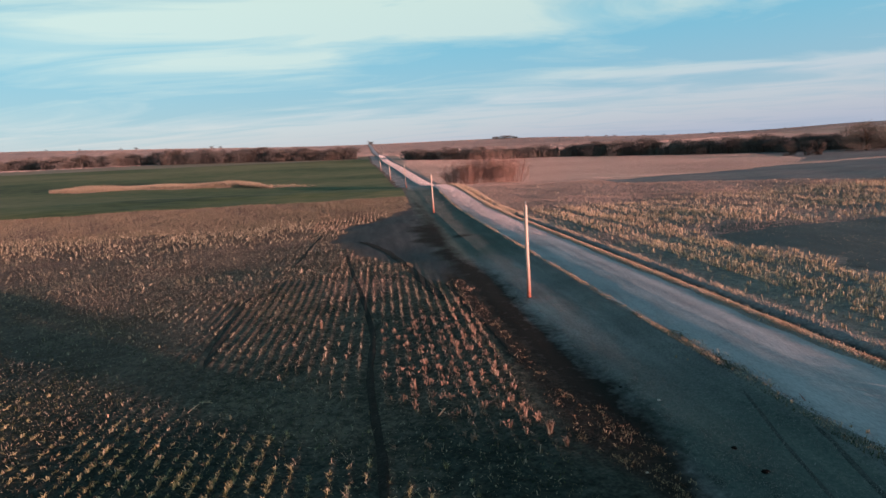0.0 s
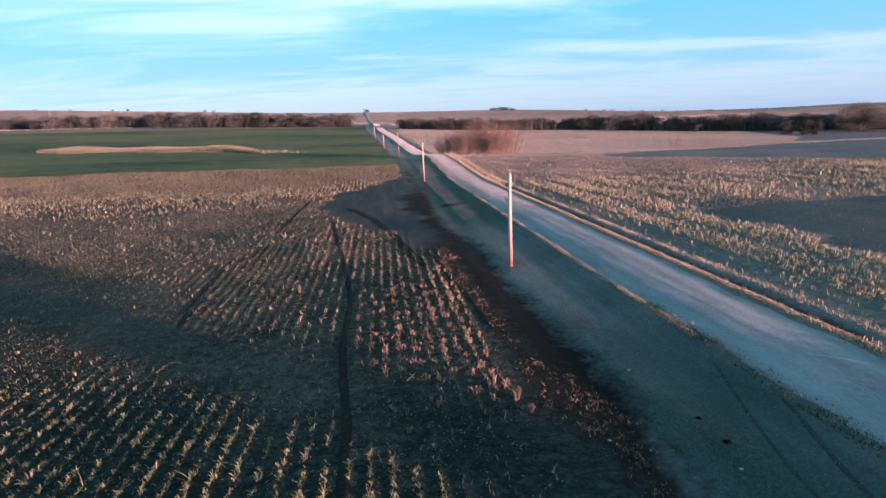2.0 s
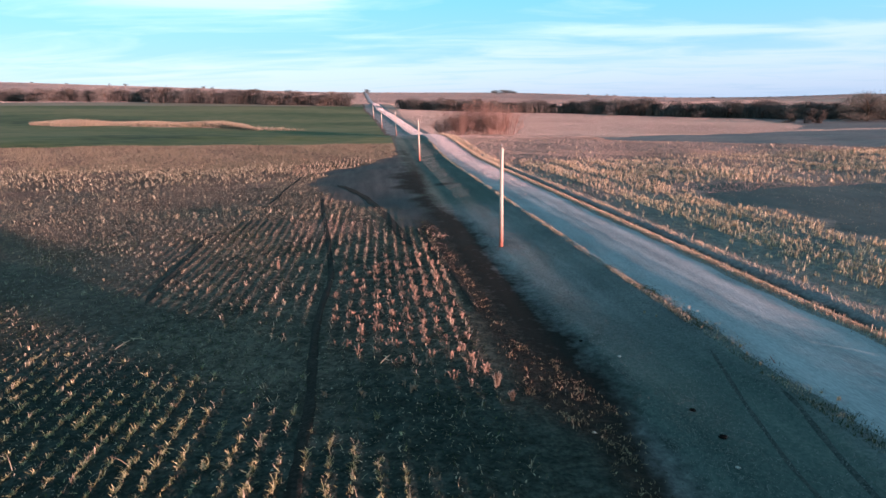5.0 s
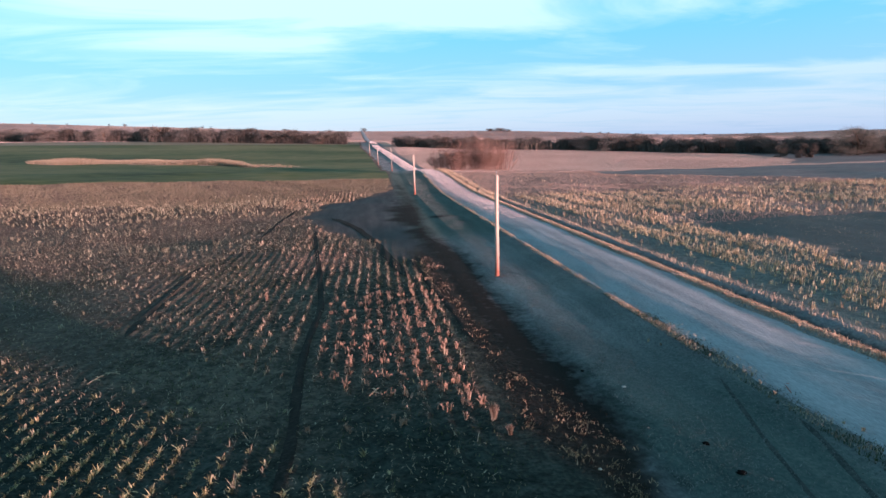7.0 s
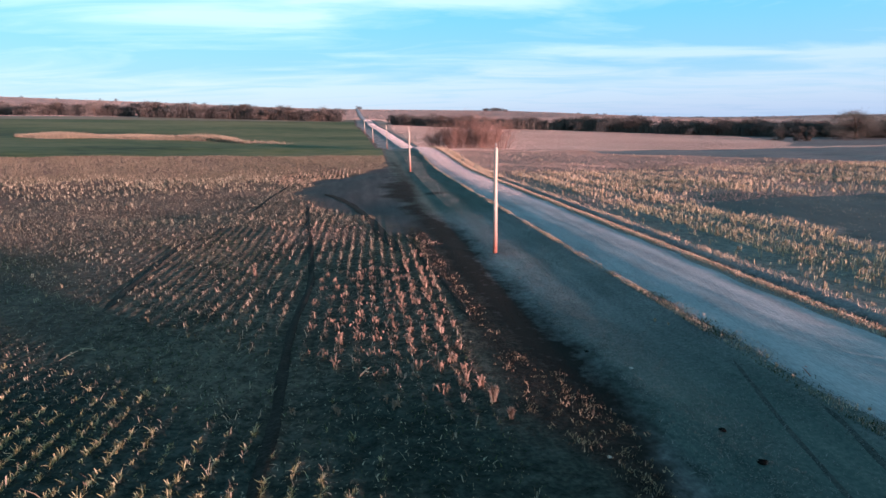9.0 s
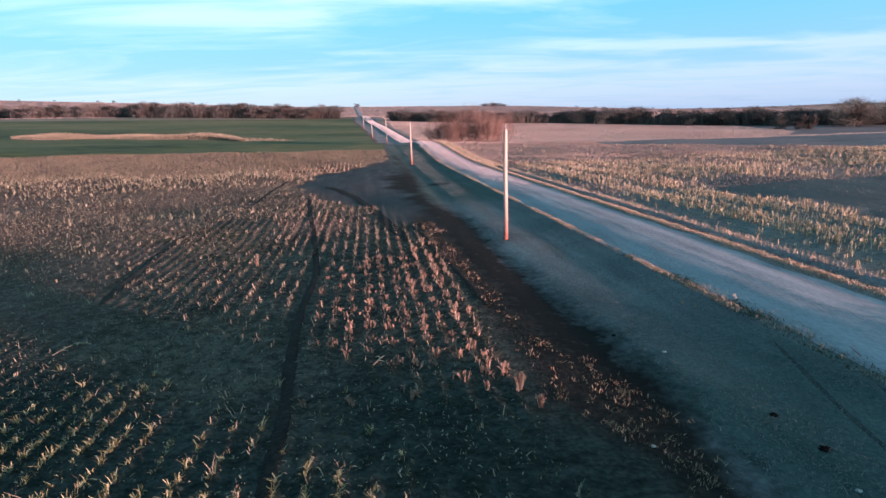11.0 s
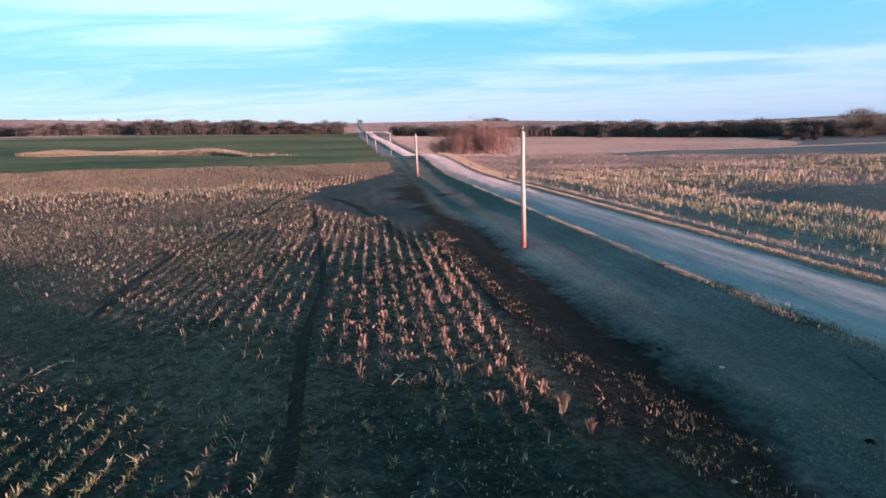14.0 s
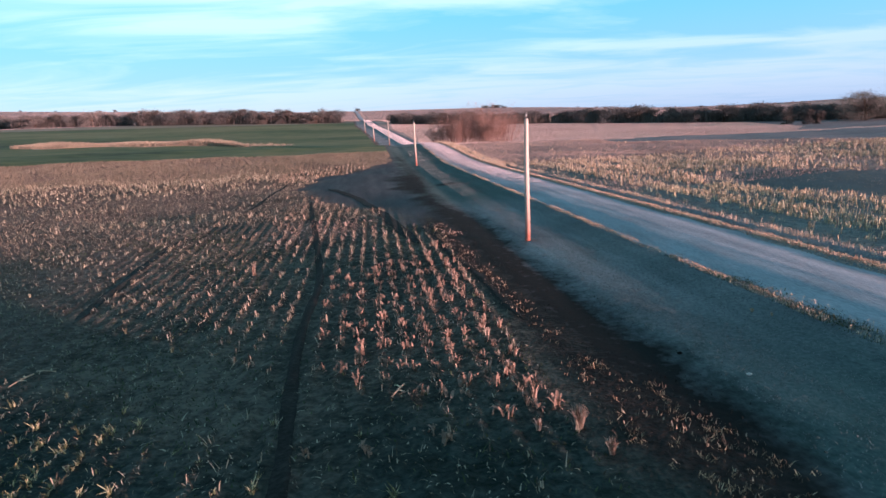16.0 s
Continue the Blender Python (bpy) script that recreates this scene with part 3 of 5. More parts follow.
def road_mesh():
    across = np.linspace(0, 1, 29)
    along = lines((-160, -45, 4), (-45, 60, 0.5), (60, 200, 1.5), (200, 600, 5), (600, 1520, 15))
    a, y = np.meshgrid(across, along)
    edge_w = ROAD_WEST + 0.18 * np.sin(0.31 * y) + 0.12 * np.sin(0.9 * y + 1) + 0.07 * np.sin(2.7 * y) * np.sin(0.6 * y) + 0.35 * ease((-12 - y) / 14)
    edge_e = ROAD_EAST + 0.14 * np.sin(0.27 * y + 2) + 0.1 * np.sin(1.1 * y)
    x = edge_w + (edge_e - edge_w) * a + road_shift(y)
    crown = 0.2 * (1 - (2 * a - 1) ** 2) - 0.03
    for centre in (0.2, 0.42, 0.6, 0.82):
        crown -= 0.010 * np.exp(-(((a - centre) / 0.05) ** 2))
    crown += 0.03 * np.exp(-(((a - 0.97) / 0.03) ** 2)) + 0.010 * np.exp(-(((a - 0.5) / 0.03) ** 2))
    far = 0.02 + 0.25 * ease((y - 150) / 300)
    verts = np.stack([x, y, land(x, y) + crown + far], -1).reshape(-1, 3)
    n = len(across)
    i = (np.arange(len(along) - 1)[:, None] * n + np.arange(n - 1)[None, :]).ravel()
    mesh = quad_mesh("road", verts, np.stack([i, i + 1, i + n + 1, i + n], -1))
    mesh.materials.append(GRAVEL)
    mesh.polygons.foreach_set("use_smooth", np.ones(len(mesh.polygons), bool))
    return mesh


road = tagged(new("road", road_mesh()), "pale gravel country road with faint wheel tracks", "road", kind="structure")


# ---- scattered growth ----
RNG = np.random.default_rng(7)


def blades(name, x, y, h, w, lean, mat, label, category, base=None, bend=0.4, turn=None, flat=0.0, plain=False):
    """Many bent blades in one mesh: two quads each, or one if plain. lean: sideways reach of the tip over the height."""
    n = len(x)
    turn = RNG.uniform(0, 2 * np.pi, n) if turn is None else turn
    face = turn + np.pi / 2 + RNG.normal(0, 0.5, n)
    z = land(x, y) - 0.015 if base is None else base
    side = np.stack([np.cos(face), np.sin(face), np.zeros(n)], -1) * (w / 2)[:, None]
    away = np.stack([np.cos(turn), np.sin(turn), np.zeros(n)], -1)
    root = np.stack([x, y, z], -1)
    lift = 0.015 * (np.asarray(flat) > 0) * np.ones(n)
    mid = root + away * (lean * h * bend)[:, None] + np.array([0, 0, 1.0]) * (h * 0.55 * (1 - flat) + lift * 2)[:, None]
    tip = root + away * (lean * h)[:, None] + np.array([0, 0, 1.0]) * (h * (1 - flat) + lift)[:, None]
    verts = np.stack([root - side, root + side, mid - side * 0.8, mid + side * 0.8, tip - side * 0.25, tip + side * 0.25], 1).reshape(-1, 3)
    i = np.arange(n)[:, None] * 6
    if plain:
        verts = np.stack([root - side, root + side, tip + side * 0.5, tip - side * 0.5], 1).reshape(-1, 3)
        i = np.arange(n)[:, None] * 4
    quads = i + np.arange(4) if plain else np.concatenate([i + np.array([0, 1, 3, 2]), i + np.array([2, 3, 5, 4])], 1).reshape(-1, 4)
    mesh = quad_mesh(name, verts, quads)
    mesh.materials.append(mat)
    return tagged(new(name, mesh), label, category, kind="stuff")


def stumps(name, x, y, h, r, mat, label):
    """Cut corn stalks: leaning three-sided tapered stems with a cut top."""
    n = len(x)
    z = land(x, y) - 0.03
    a = RNG.uniform(0, 2 * np.pi, n)
    lean = RNG.normal(0, 0.16, (n, 2)) * h[:, None]
    rings = []
    for k, (up_to, wide) in enumerate(((0.0, 1.15), (1.0, 0.8))):
        for j in range(3):
            ang = a + j * 2.0944
            rings.append(np.stack([x + np.cos(ang) * r * wide + lean[:, 0] * up_to, y + np.sin(ang) * r * wide + lean[:, 1] * up_to,
                                   z + h * up_to * (1 + 0.08 * (j - 1) * up_to)], -1))
    verts = np.stack(rings, 1).reshape(-1, 3)
    i = np.arange(n)[:, None] * 6
    quads = np.concatenate([i + np.array([0, 1, 4, 3]), i + np.array([1, 2, 5, 4]), i + np.array([2, 0, 3, 5])], 1).reshape(-1, 4)
    mesh = quad_mesh(name, verts, quads)
    mesh.materials.append(mat)
    return tagged(new(name, mesh), label, "stubble", kind="stuff")


def patchy(x, y, size=1.0):
    """0 to 1, where growth stands thick or thin."""
    v = (np.sin(x * 0.37 / size + 1.3 * np.sin(y * 0.11 / size)) + np.sin(y * 0.29 / size + 1.7 * np.sin(x * 0.17 / size + 2))
         + 0.7 * np.sin(x * 0.93 / size + y * 0.71 / size))
    return np.clip(v / 5.0 + 0.5, 0, 1)


def in_view(x, y, margin=5.0):
    """The stretch of the plan that the flight looks over."""
    d = y + 46 + margin
    return (d > 0) & (x > -10.5 - margin - 0.75 * d) & (x < -9.0 + margin + 1.12 * d)


def field_rows(x0, x1, y0, y1, gap, first):
    """Clump centres along the planted rows, with uneven gaps."""
    rows = first + 0.78 * np.arange(int((x0 - first) / 0.78) - 1, int((x1 - first) / 0.78) + 2)
    rows = rows[(rows >= x0) & (rows <= x1)]
    n = int((y1 - y0) / gap)
    along = y0 + np.cumsum(RNG.gamma(2.0, gap / 2.0, (len(rows), n)), 1)
    x = np.repeat(rows[:, None], n, 1) + RNG.normal(0, 0.045, along.shape) + 0.12 * np.sin(along * 0.09 + rows[:, None] * 0.02)
    x, y = x.ravel(), along.ravel()
    keep = in_view(x, y) & (y < y1)
    return x[keep], y[keep]


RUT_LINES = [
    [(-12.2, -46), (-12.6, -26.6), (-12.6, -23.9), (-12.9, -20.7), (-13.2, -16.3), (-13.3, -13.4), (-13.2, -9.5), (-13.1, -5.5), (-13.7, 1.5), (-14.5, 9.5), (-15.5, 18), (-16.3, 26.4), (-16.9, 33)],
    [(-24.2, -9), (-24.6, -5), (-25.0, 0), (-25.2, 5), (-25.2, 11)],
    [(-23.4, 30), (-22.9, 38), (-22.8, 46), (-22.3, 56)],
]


def smooth_line(points, step=0.4):
    p = np.array(points, float)
    s = np.concatenate([[0], np.cumsum(np.hypot(*np.diff(p, axis=0).T))])
    at = np.arange(0, s[-1], step)
    x, y = np.interp(at, s, p[:, 0]), np.interp(at, s, p[:, 1])
    kernel = np.hanning(15) / np.hanning(15).sum()
    pad = lambda v: np.convolve(np.pad(v, 7, mode="edge"), kernel, "valid")
    return pad(x), pad(y)


RUTS = [smooth_line(points) for points in RUT_LINES]


def on_track(x, y):
    """Where wheels have flattened the stubble."""
    hit = np.zeros(len(x), bool)
    for rx, ry in RUTS:
        for px, py in zip(rx[::2], ry[::2]):
            hit |= (np.abs(x - px) < 0.2) & (np.abs(y - py) < 0.5)
    return hit


def rut_ribbon(name, rx, ry, width, mat, label, lift=0.02):
    """A flattened strip of soil that follows the ground, with pressed-up shoulders."""
    dx, dy = np.gradient(rx), np.gradient(ry)
    length = np.hypot(dx, dy)
    nx, ny = -dy / length, dx / length
    across = np.linspace(-1, 1, 7)
    wide = width * (1 + 0.12 * np.sin(np.arange(len(rx)) * 0.5) + 0.07 * np.sin(np.arange(len(rx)) * 2.3))
    wide *= 0.15 + 0.85 * np.minimum(ease(np.arange(len(rx)) / 6), ease(np.arange(len(rx))[::-1] / 6))
    x = rx[:, None] + nx[:, None] * across * wide[:, None] / 2
    y = ry[:, None] + ny[:, None] * across * wide[:, None] / 2
    z = land(x, y) + lift - 0.015 * np.abs(across) ** 3 * 1.6
    i = (np.arange(len(rx) - 1)[:, None] * 7 + np.arange(6)[None, :]).ravel()
    mesh = quad_mesh(name, np.stack([x, y, z], -1).reshape(-1, 3), np.stack([i, i + 1, i + 8, i + 7], -1))
    mesh.materials.append(mat)
    mesh.polygons.foreach_set("use_smooth", np.ones(len(mesh.polygons), bool))
    return tagged(new(name, mesh), label, "track", kind="structure")


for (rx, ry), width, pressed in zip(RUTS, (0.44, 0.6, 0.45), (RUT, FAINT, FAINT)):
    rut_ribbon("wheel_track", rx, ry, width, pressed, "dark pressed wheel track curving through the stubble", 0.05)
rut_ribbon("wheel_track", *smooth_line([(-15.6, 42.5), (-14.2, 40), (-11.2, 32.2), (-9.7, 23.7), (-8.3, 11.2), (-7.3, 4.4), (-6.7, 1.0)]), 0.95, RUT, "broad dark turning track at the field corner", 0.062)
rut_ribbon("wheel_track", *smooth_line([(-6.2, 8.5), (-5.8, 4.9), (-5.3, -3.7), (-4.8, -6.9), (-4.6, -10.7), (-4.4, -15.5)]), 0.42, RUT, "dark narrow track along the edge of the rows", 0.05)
for points, width in (([(4.7, -21.8), (4.0, -24.3), (3.3, -26.6), (2.9, -28.2), (2.4, -30.0), (1.8, -34)], 0.22), ([(5.2, -25.6), (4.9, -27.2), (4.5, -28.5), (4.0, -30.3), (3.2, -34)], 0.28)):
    rut_ribbon("wheel_track", *smooth_line(points, 0.2), width, PRESSED, "dark pressed wheel track in the mown grass", 0.012)


def stubble(name, spans, label):
    for x0, x1, y0, y1, gap, first, h0, r0, stems in spans:
        cx, cy = field_rows(x0, x1, y0, y1, gap, first)
        p = patchy(cx, cy) * 0.55 + patchy(cx + 40, cy * 1.3, 4.0) * 0.55
        if first > 0:
            p = 0.3 + 0.4 * p
        if first < 0:
            thick = np.interp(cy + 3 * np.sin(cx * 0.11), [-46, 20, 30, 45, 54, 60, 74, 80, 88, 111], [0.65, 0.62, 0.26, 0.22, 0.4, 1.1, 1.1, 0.4, 0.12, 0.06]) + 0.5 * np.exp(-(((cy - 42 + 0.1 * (cx + 45)) / 5) ** 2)) * (cx < -38)
            # stubble thinned in strips that imitate the shade bands
            thick *= np.where((cx < -19) & (cy > 2) & (cy < 58), np.clip(0.55 + 0.75 * np.sin(0.42 * cy + 0.05 * cx + 0.8 * np.sin(0.09 * cx)), 0.12, 1.2), 1.0) * (cy < 84)
        else:
            thick = np.interp(cy + 2 * np.sin(cx * 0.2), [-32, 0, 24, 34, 60, 70, 131], [1.6, 1.3, 0.9, 1.5, 1.4, 0.04, 0.04]) * np.clip(0.62 + 0.12 * ease((8 - cy) / 10) + 0.62 * (1 - 0.35 * ease((8 - cy) / 10)) * np.sin(cx * 1.03 + 0.4 * np.sin(cy * 0.12)) + 0.45 * np.sin(cx * 2.68 + 0.5 * np.sin(cy * 0.07)), 0.05, 1.25) * np.where(in_east_shade(cx, cy), 0.0, 1) * np.where(cx < 18.5, 0.42, 1.5) * np.where((cx > 43) & (cx < 57) & (cy > 24), 0.22, np.where((cx >= 57) & (cy > 20), 0.6, 1.0)) + 0.12 * ease((cx - 50) / 10) * (cy > 58 - 0.35 * (cx - 60)) * (cy < stubble_end(cx)) * np.where((cx < 74) & (cy > 62), 0.25, 1)
        keep = (cx < 0) | (cy < stubble_end(cx) - 1)
        keep &= (RNG.uniform(0, 1, len(cx)) < (0.2 + 1.0 * p) * thick * np.where(shaded_headland(cx, cy) > 0.35, 0.0, 1)) & ~on_track(cx, cy)
        keep &= ~((cx > -13.2) & (cx < -5.2) & (cy > -27) & (cy < -3) & (RNG.uniform(0, 1, len(cx)) < np.where(cx < -11.0, 0.75, 0.5)))
        # fewer stalks inside the shade band, to deepen its dark
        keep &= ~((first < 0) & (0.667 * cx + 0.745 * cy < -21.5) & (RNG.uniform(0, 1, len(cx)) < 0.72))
        keep &= ~((cx < -17) & (cy > -16) & (cy < 52) & (RNG.uniform(0, 1, len(cx)) < 0.5))
        keep &= ~((cx > -16.5) & (cx < -5) & (cy > 8) & (cy < 38) & (RNG.uniform(0, 1, len(cx)) < 0.6))
        stalk, husk, droop = (STALK if x0 > -25 else STALK_SALLOW, HUSK, 1.1) if first < 0 else (STALK_YELLOW if y0 < 0 else STALK_PALE, HUSK_PALE, 0.55)
        cx, cy, p = cx[keep], cy[keep], p[keep]
        tall = np.minimum(h0 * RNG.lognormal(0, 0.38, len(cx)) * (0.6 + 0.55 * p), 1.35 * h0)
        of = np.repeat(np.arange(len(cx)), RNG.poisson(stems, len(cx)) + 1)
        n = len(of)
        x, y = cx[of] + RNG.normal(0, 0.05, n), cy[of] + RNG.normal(0, 0.11, n)
        h = tall[of] * RNG.uniform(0.55, 1.1, n)
        stumps(name, x, y, h, r0 * RNG.uniform(0.7, 1.3, n), stalk, label)
        of = np.repeat(np.arange(len(cx)), RNG.poisson(stems * (1.5 if first < 0 else 0.8), len(cx)) + 1)
        n = len(of)
        blades("corn_leaves", cx[of] + RNG.normal(0, 0.05, n), cy[of] + RNG.normal(0, 0.13, n), tall[of] * RNG.uniform(0.4, 1.05, n) + 0.05,
               r0 * RNG.uniform(0.9, 2.4, n), RNG.uniform(0.1, 1.0, n) * droop, husk, "torn dry corn leaves hanging on the cut stalks", "leaves")


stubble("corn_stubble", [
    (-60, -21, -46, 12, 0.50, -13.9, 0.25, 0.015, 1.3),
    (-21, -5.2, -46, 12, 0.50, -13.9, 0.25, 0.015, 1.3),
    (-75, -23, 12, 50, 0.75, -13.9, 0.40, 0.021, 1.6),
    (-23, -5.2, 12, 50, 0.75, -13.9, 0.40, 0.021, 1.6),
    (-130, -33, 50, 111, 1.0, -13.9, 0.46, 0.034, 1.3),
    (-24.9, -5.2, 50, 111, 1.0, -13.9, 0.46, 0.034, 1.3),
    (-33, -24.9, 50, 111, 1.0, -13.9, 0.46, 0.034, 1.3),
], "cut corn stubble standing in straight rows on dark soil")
stubble("corn_stubble", [
    (15.4, 70, -32, 22, 0.25, 15.6, 0.40, 0.019, 1.7),
    (15.4, 130, 22, 75, 0.44, 15.6, 0.52, 0.030, 1.4),
    (15.4, 170, 75, 131, 1.2, 15.6, 0.52, 0.050, 1.2),
], "cut corn stubble standing in rows east of the road")


def litter(x0, x1, y0, y1, count, size):
    x, y = RNG.uniform(x0, x1, count), RNG.uniform(y0, y1, count)
    keep = in_view(x, y) & (RNG.uniform(0, 1, count) < 0.15 + 1.0 * patchy(x, y, 0.7)) & ~on_track(x, y) & (shaded_headland(x, y) < 0.35)
    x, y = x[keep], y[keep]
    n = len(x)
    blades("corn_litter", x, y, size * RNG.lognormal(0, 0.5, n), RNG.uniform(0.012, 0.055, n), RNG.uniform(0.8, 1.2, n), HUSK,
           "broken corn leaves and stalks lying on the soil", "litter", base=land(x, y) + 0.02, flat=RNG.uniform(0.75, 1.0, n))


litter(-45, -5, -46, -8, 26000, 0.085)
litter(-45, -5, -8, 12, 10000, 0.2)
litter(-75, -5, 12, 60, 18000, 0.34)

# leaf scraps caught along each planted row, and low weeds on the soil between
for y0, y1, gap, high, wide in ((-46, 0, 0.11, 0.10, 0.022), (0, 52, 0.34, 0.12, 0.035)):
    sx, sy = field_rows(-60, -5.2, y0, y1, gap, -13.9)
    keep = (RNG.uniform(0, 1, len(sx)) < 0.15 + 0.9 * patchy(sx * 0.6, sy, 1.5)) & ~on_track(sx, sy) & (shaded_headland(sx, sy) < 0.35)
    sx, sy = sx[keep] + RNG.normal(0, 0.05, keep.sum()), sy[keep]
    n = len(sx)
    blades("row_residue", sx, sy, high * RNG.lognormal(0, 0.45, n), wide * RNG.uniform(0.5, 1.6, n), RNG.uniform(0.2, 1.2, n), HUSK,
           "leaf scraps and short stubs along the planted rows", "stubble")
sx, sy = field_rows(-14.5, -5.2, -27, 2, 0.05, -13.9)
# scraps end at the shade's edge, so the band beyond stays dark
front = sy + 23.2 + 0.85 * (sx + 6.2) + 0.9 * np.sin(sx * 2.1)
keep = (RNG.uniform(0, 1, len(sx)) < np.clip(front / 4, 0.0, 1.0) * (0.1 + 0.9 * patchy(sx * 2.3, sy, 0.7) ** 2) * np.interp(sx, [-14.5, -11, -8], [0.35, 0.6, 1.0])) & ~on_track(sx, sy)
sx, sy = sx[keep] + RNG.normal(0, 0.05, keep.sum()), sy[keep]
n = len(sx)
blades("row_residue", sx, sy, 0.11 * RNG.lognormal(0, 0.4, n), RNG.uniform(0.015, 0.035, n), RNG.uniform(0.3, 1.2, n), RUSSET, "rust-coloured leaf scraps strung along the planted rows", "stubble")
wx, wy = RNG.uniform(-48, -5, 60000), RNG.uniform(-46, 14, 60000)
keep = in_view(wx, wy) & (RNG.uniform(0, 1, 60000) < 1.3 * patchy(wx + 9, wy, 0.9) ** 2) & ~on_track(wx, wy)
wx, wy = wx[keep], wy[keep]
n = len(wx)
blades("field_weeds", wx, wy, 0.07 * RNG.lognormal(0, 0.4, n), RNG.uniform(0.02, 0.06, n), RNG.uniform(0.4, 1.2, n), SPROUT, "low green winter weeds between the corn rows", "weeds")

# small sallow bunches along the rows at the sunlit south-west of the field
bx, by = field_rows(-36, -9, -40, 0, 0.24, -13.9)
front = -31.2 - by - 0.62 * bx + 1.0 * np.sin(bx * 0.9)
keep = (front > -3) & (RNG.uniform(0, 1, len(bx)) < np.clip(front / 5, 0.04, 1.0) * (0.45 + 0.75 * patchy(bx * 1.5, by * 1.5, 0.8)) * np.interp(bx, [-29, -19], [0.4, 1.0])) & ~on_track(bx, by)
bx, by = bx[keep], by[keep]
tall = RNG.uniform(0.09, 0.24, len(bx))
of = np.repeat(np.arange(len(bx)), RNG.poisson(9, len(bx)) + 5)
n = len(of)
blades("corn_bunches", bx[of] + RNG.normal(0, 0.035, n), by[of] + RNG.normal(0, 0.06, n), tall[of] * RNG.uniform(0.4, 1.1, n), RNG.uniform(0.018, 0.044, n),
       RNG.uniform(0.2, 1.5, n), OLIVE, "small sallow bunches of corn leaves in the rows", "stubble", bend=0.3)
px, py = RNG.uniform(-34, -10.5, 1500), RNG.uniform(-36, -6, 1500)
keep = (py + 0.62 * px < -32.5) & ~on_track(px, py)
px, py = px[keep], py[keep]
n = len(px)
blades("corn_litter", px, py, RNG.uniform(0.08, 0.28, n), RNG.uniform(0.02, 0.04, n), RNG.uniform(0.5, 1.2, n), OLIVE,
       "pale corn leaves lying on the soil", "litter", base=land(px, py) + 0.03, bend=0.55, flat=RNG.uniform(0.5, 0.95, n))
litter(15.3, 70, -30, 50, 30000, 0.34)


def grass_band(name, u0, u1, y0, y1, count, h, w, mat, label, clump=1.0, power=1.0, only=None):
    u, y = RNG.uniform(u0, u1, count), RNG.uniform(y0, y1, count)
    x = u + road_shift(y)
    keep = in_view(x, y) & (RNG.uniform(0, 1, count) < (1.25 * patchy(x * 3, y * 3, clump)) ** power)
    if only:
        keep &= only(x, y) > RNG.uniform(0.2, 0.9, count)
    x, y = x[keep], y[keep]
    n = len(x)
    blades(name, x, y, h * RNG.lognormal(0, 0.35, n), w * RNG.uniform(0.6, 1.4, n), RNG.uniform(0.1, 0.7, n), mat, label, "grass")


grass_band("verge_grass", 11.95, 12.75, -30, 60, 24000, 0.14, 0.022, STRAW, "tall dry grass along the road edge")
grass_band("verge_grass", 14.3, 14.95, -30, 60, 6500, 0.24, 0.022, STRAW, "tall dry grass along the field edge")
grass_band("verge_grass", 12.0, 13.4, 60, 150, 9000, 0.36, 0.05, STRAW, "tall dry grass along the road edge")
grass_band("verge_grass", 14.0, 15.2, 60, 150, 6000, 0.38, 0.05, STRAW, "tall dry grass along the field edge")
grass_band("verge_grass", 5.2, 5.7, -19, 120, 26000, 0.10, 0.02, STRAW, "short dry grass along the gravel edge", 1.0, 1.5)
grass_band("verge_grass", 5.3, 6.6, -34, -15, 3600, 0.09, 0.018, STRAW, "short dry grass along the gravel edge", 0.8, 4.0)
grass_band("verge_grass", 5.2, 6.5, -36, -8, 9000, 0.07, 0.03, SPROUT, "low green grass creeping over the gravel edge", 0.7, 2.0)
grass_band("road_shoulder", 11.5, 12.9, -24, 150, 60000, 0.05, 0.07, SAND, "low sandy windrow along the gravel edge")
# unseen tall weeds added along the east roadside farther south, to shade road and verge
n = 6000
sx, sy = RNG.uniform(12.2, 15.2, n), RNG.uniform(-80, -22, n)
blades("roadside_weeds", sx, sy, (0.35 + 0.65 * ease((-22 - sy) / 8)) * RNG.lognormal(0, 0.2, n), RNG.uniform(0.02, 0.07, n), RNG.uniform(0.05, 0.3, n), STRAW,
       "unseen tall dry weeds added to shade the near road", "weeds")
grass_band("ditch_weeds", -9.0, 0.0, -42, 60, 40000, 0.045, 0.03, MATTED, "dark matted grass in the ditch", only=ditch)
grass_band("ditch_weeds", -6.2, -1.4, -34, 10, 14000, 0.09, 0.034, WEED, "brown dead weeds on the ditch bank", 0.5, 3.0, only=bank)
cx, cy = RNG.uniform(-5.2, -1.0, 620), RNG.uniform(-32, -6, 620)
keep = (bank(cx, cy) > RNG.uniform(0.3, 0.9, 620)) & (RNG.uniform(0, 1, 620) < np.where(cy < -19, 0.8, 0.55))
cx, cy = cx[keep], cy[keep]
of = np.repeat(np.arange(len(cx)), RNG.poisson(9, len(cx)) + 3)
n = len(of)
blades("ditch_weeds", cx[of] + RNG.normal(0, 0.09, n), cy[of] + RNG.normal(0, 0.09, n), RNG.uniform(0.03, 0.12, n), RNG.uniform(0.012, 0.03, n), RNG.uniform(0.3, 1.6, n), FADED,
       "tangled golden dead weeds where the bank widens", "weeds")
mx, my = RNG.uniform(-1.5, 6.3, 70000), RNG.uniform(-36, 26, 70000)
keep = in_view(mx, my) & (RNG.uniform(0, 1, 70000) < (0.15 + 1.1 * patchy(mx * 4, my * 3, 1.0)) * np.clip((26 - my) / 30, 0, 1)) & (mx < 5.4 + 0.7 * ease((-12 - my) / 8)) & (ditch(mx, my) < 0.4)
mx, my = mx[keep], my[keep]
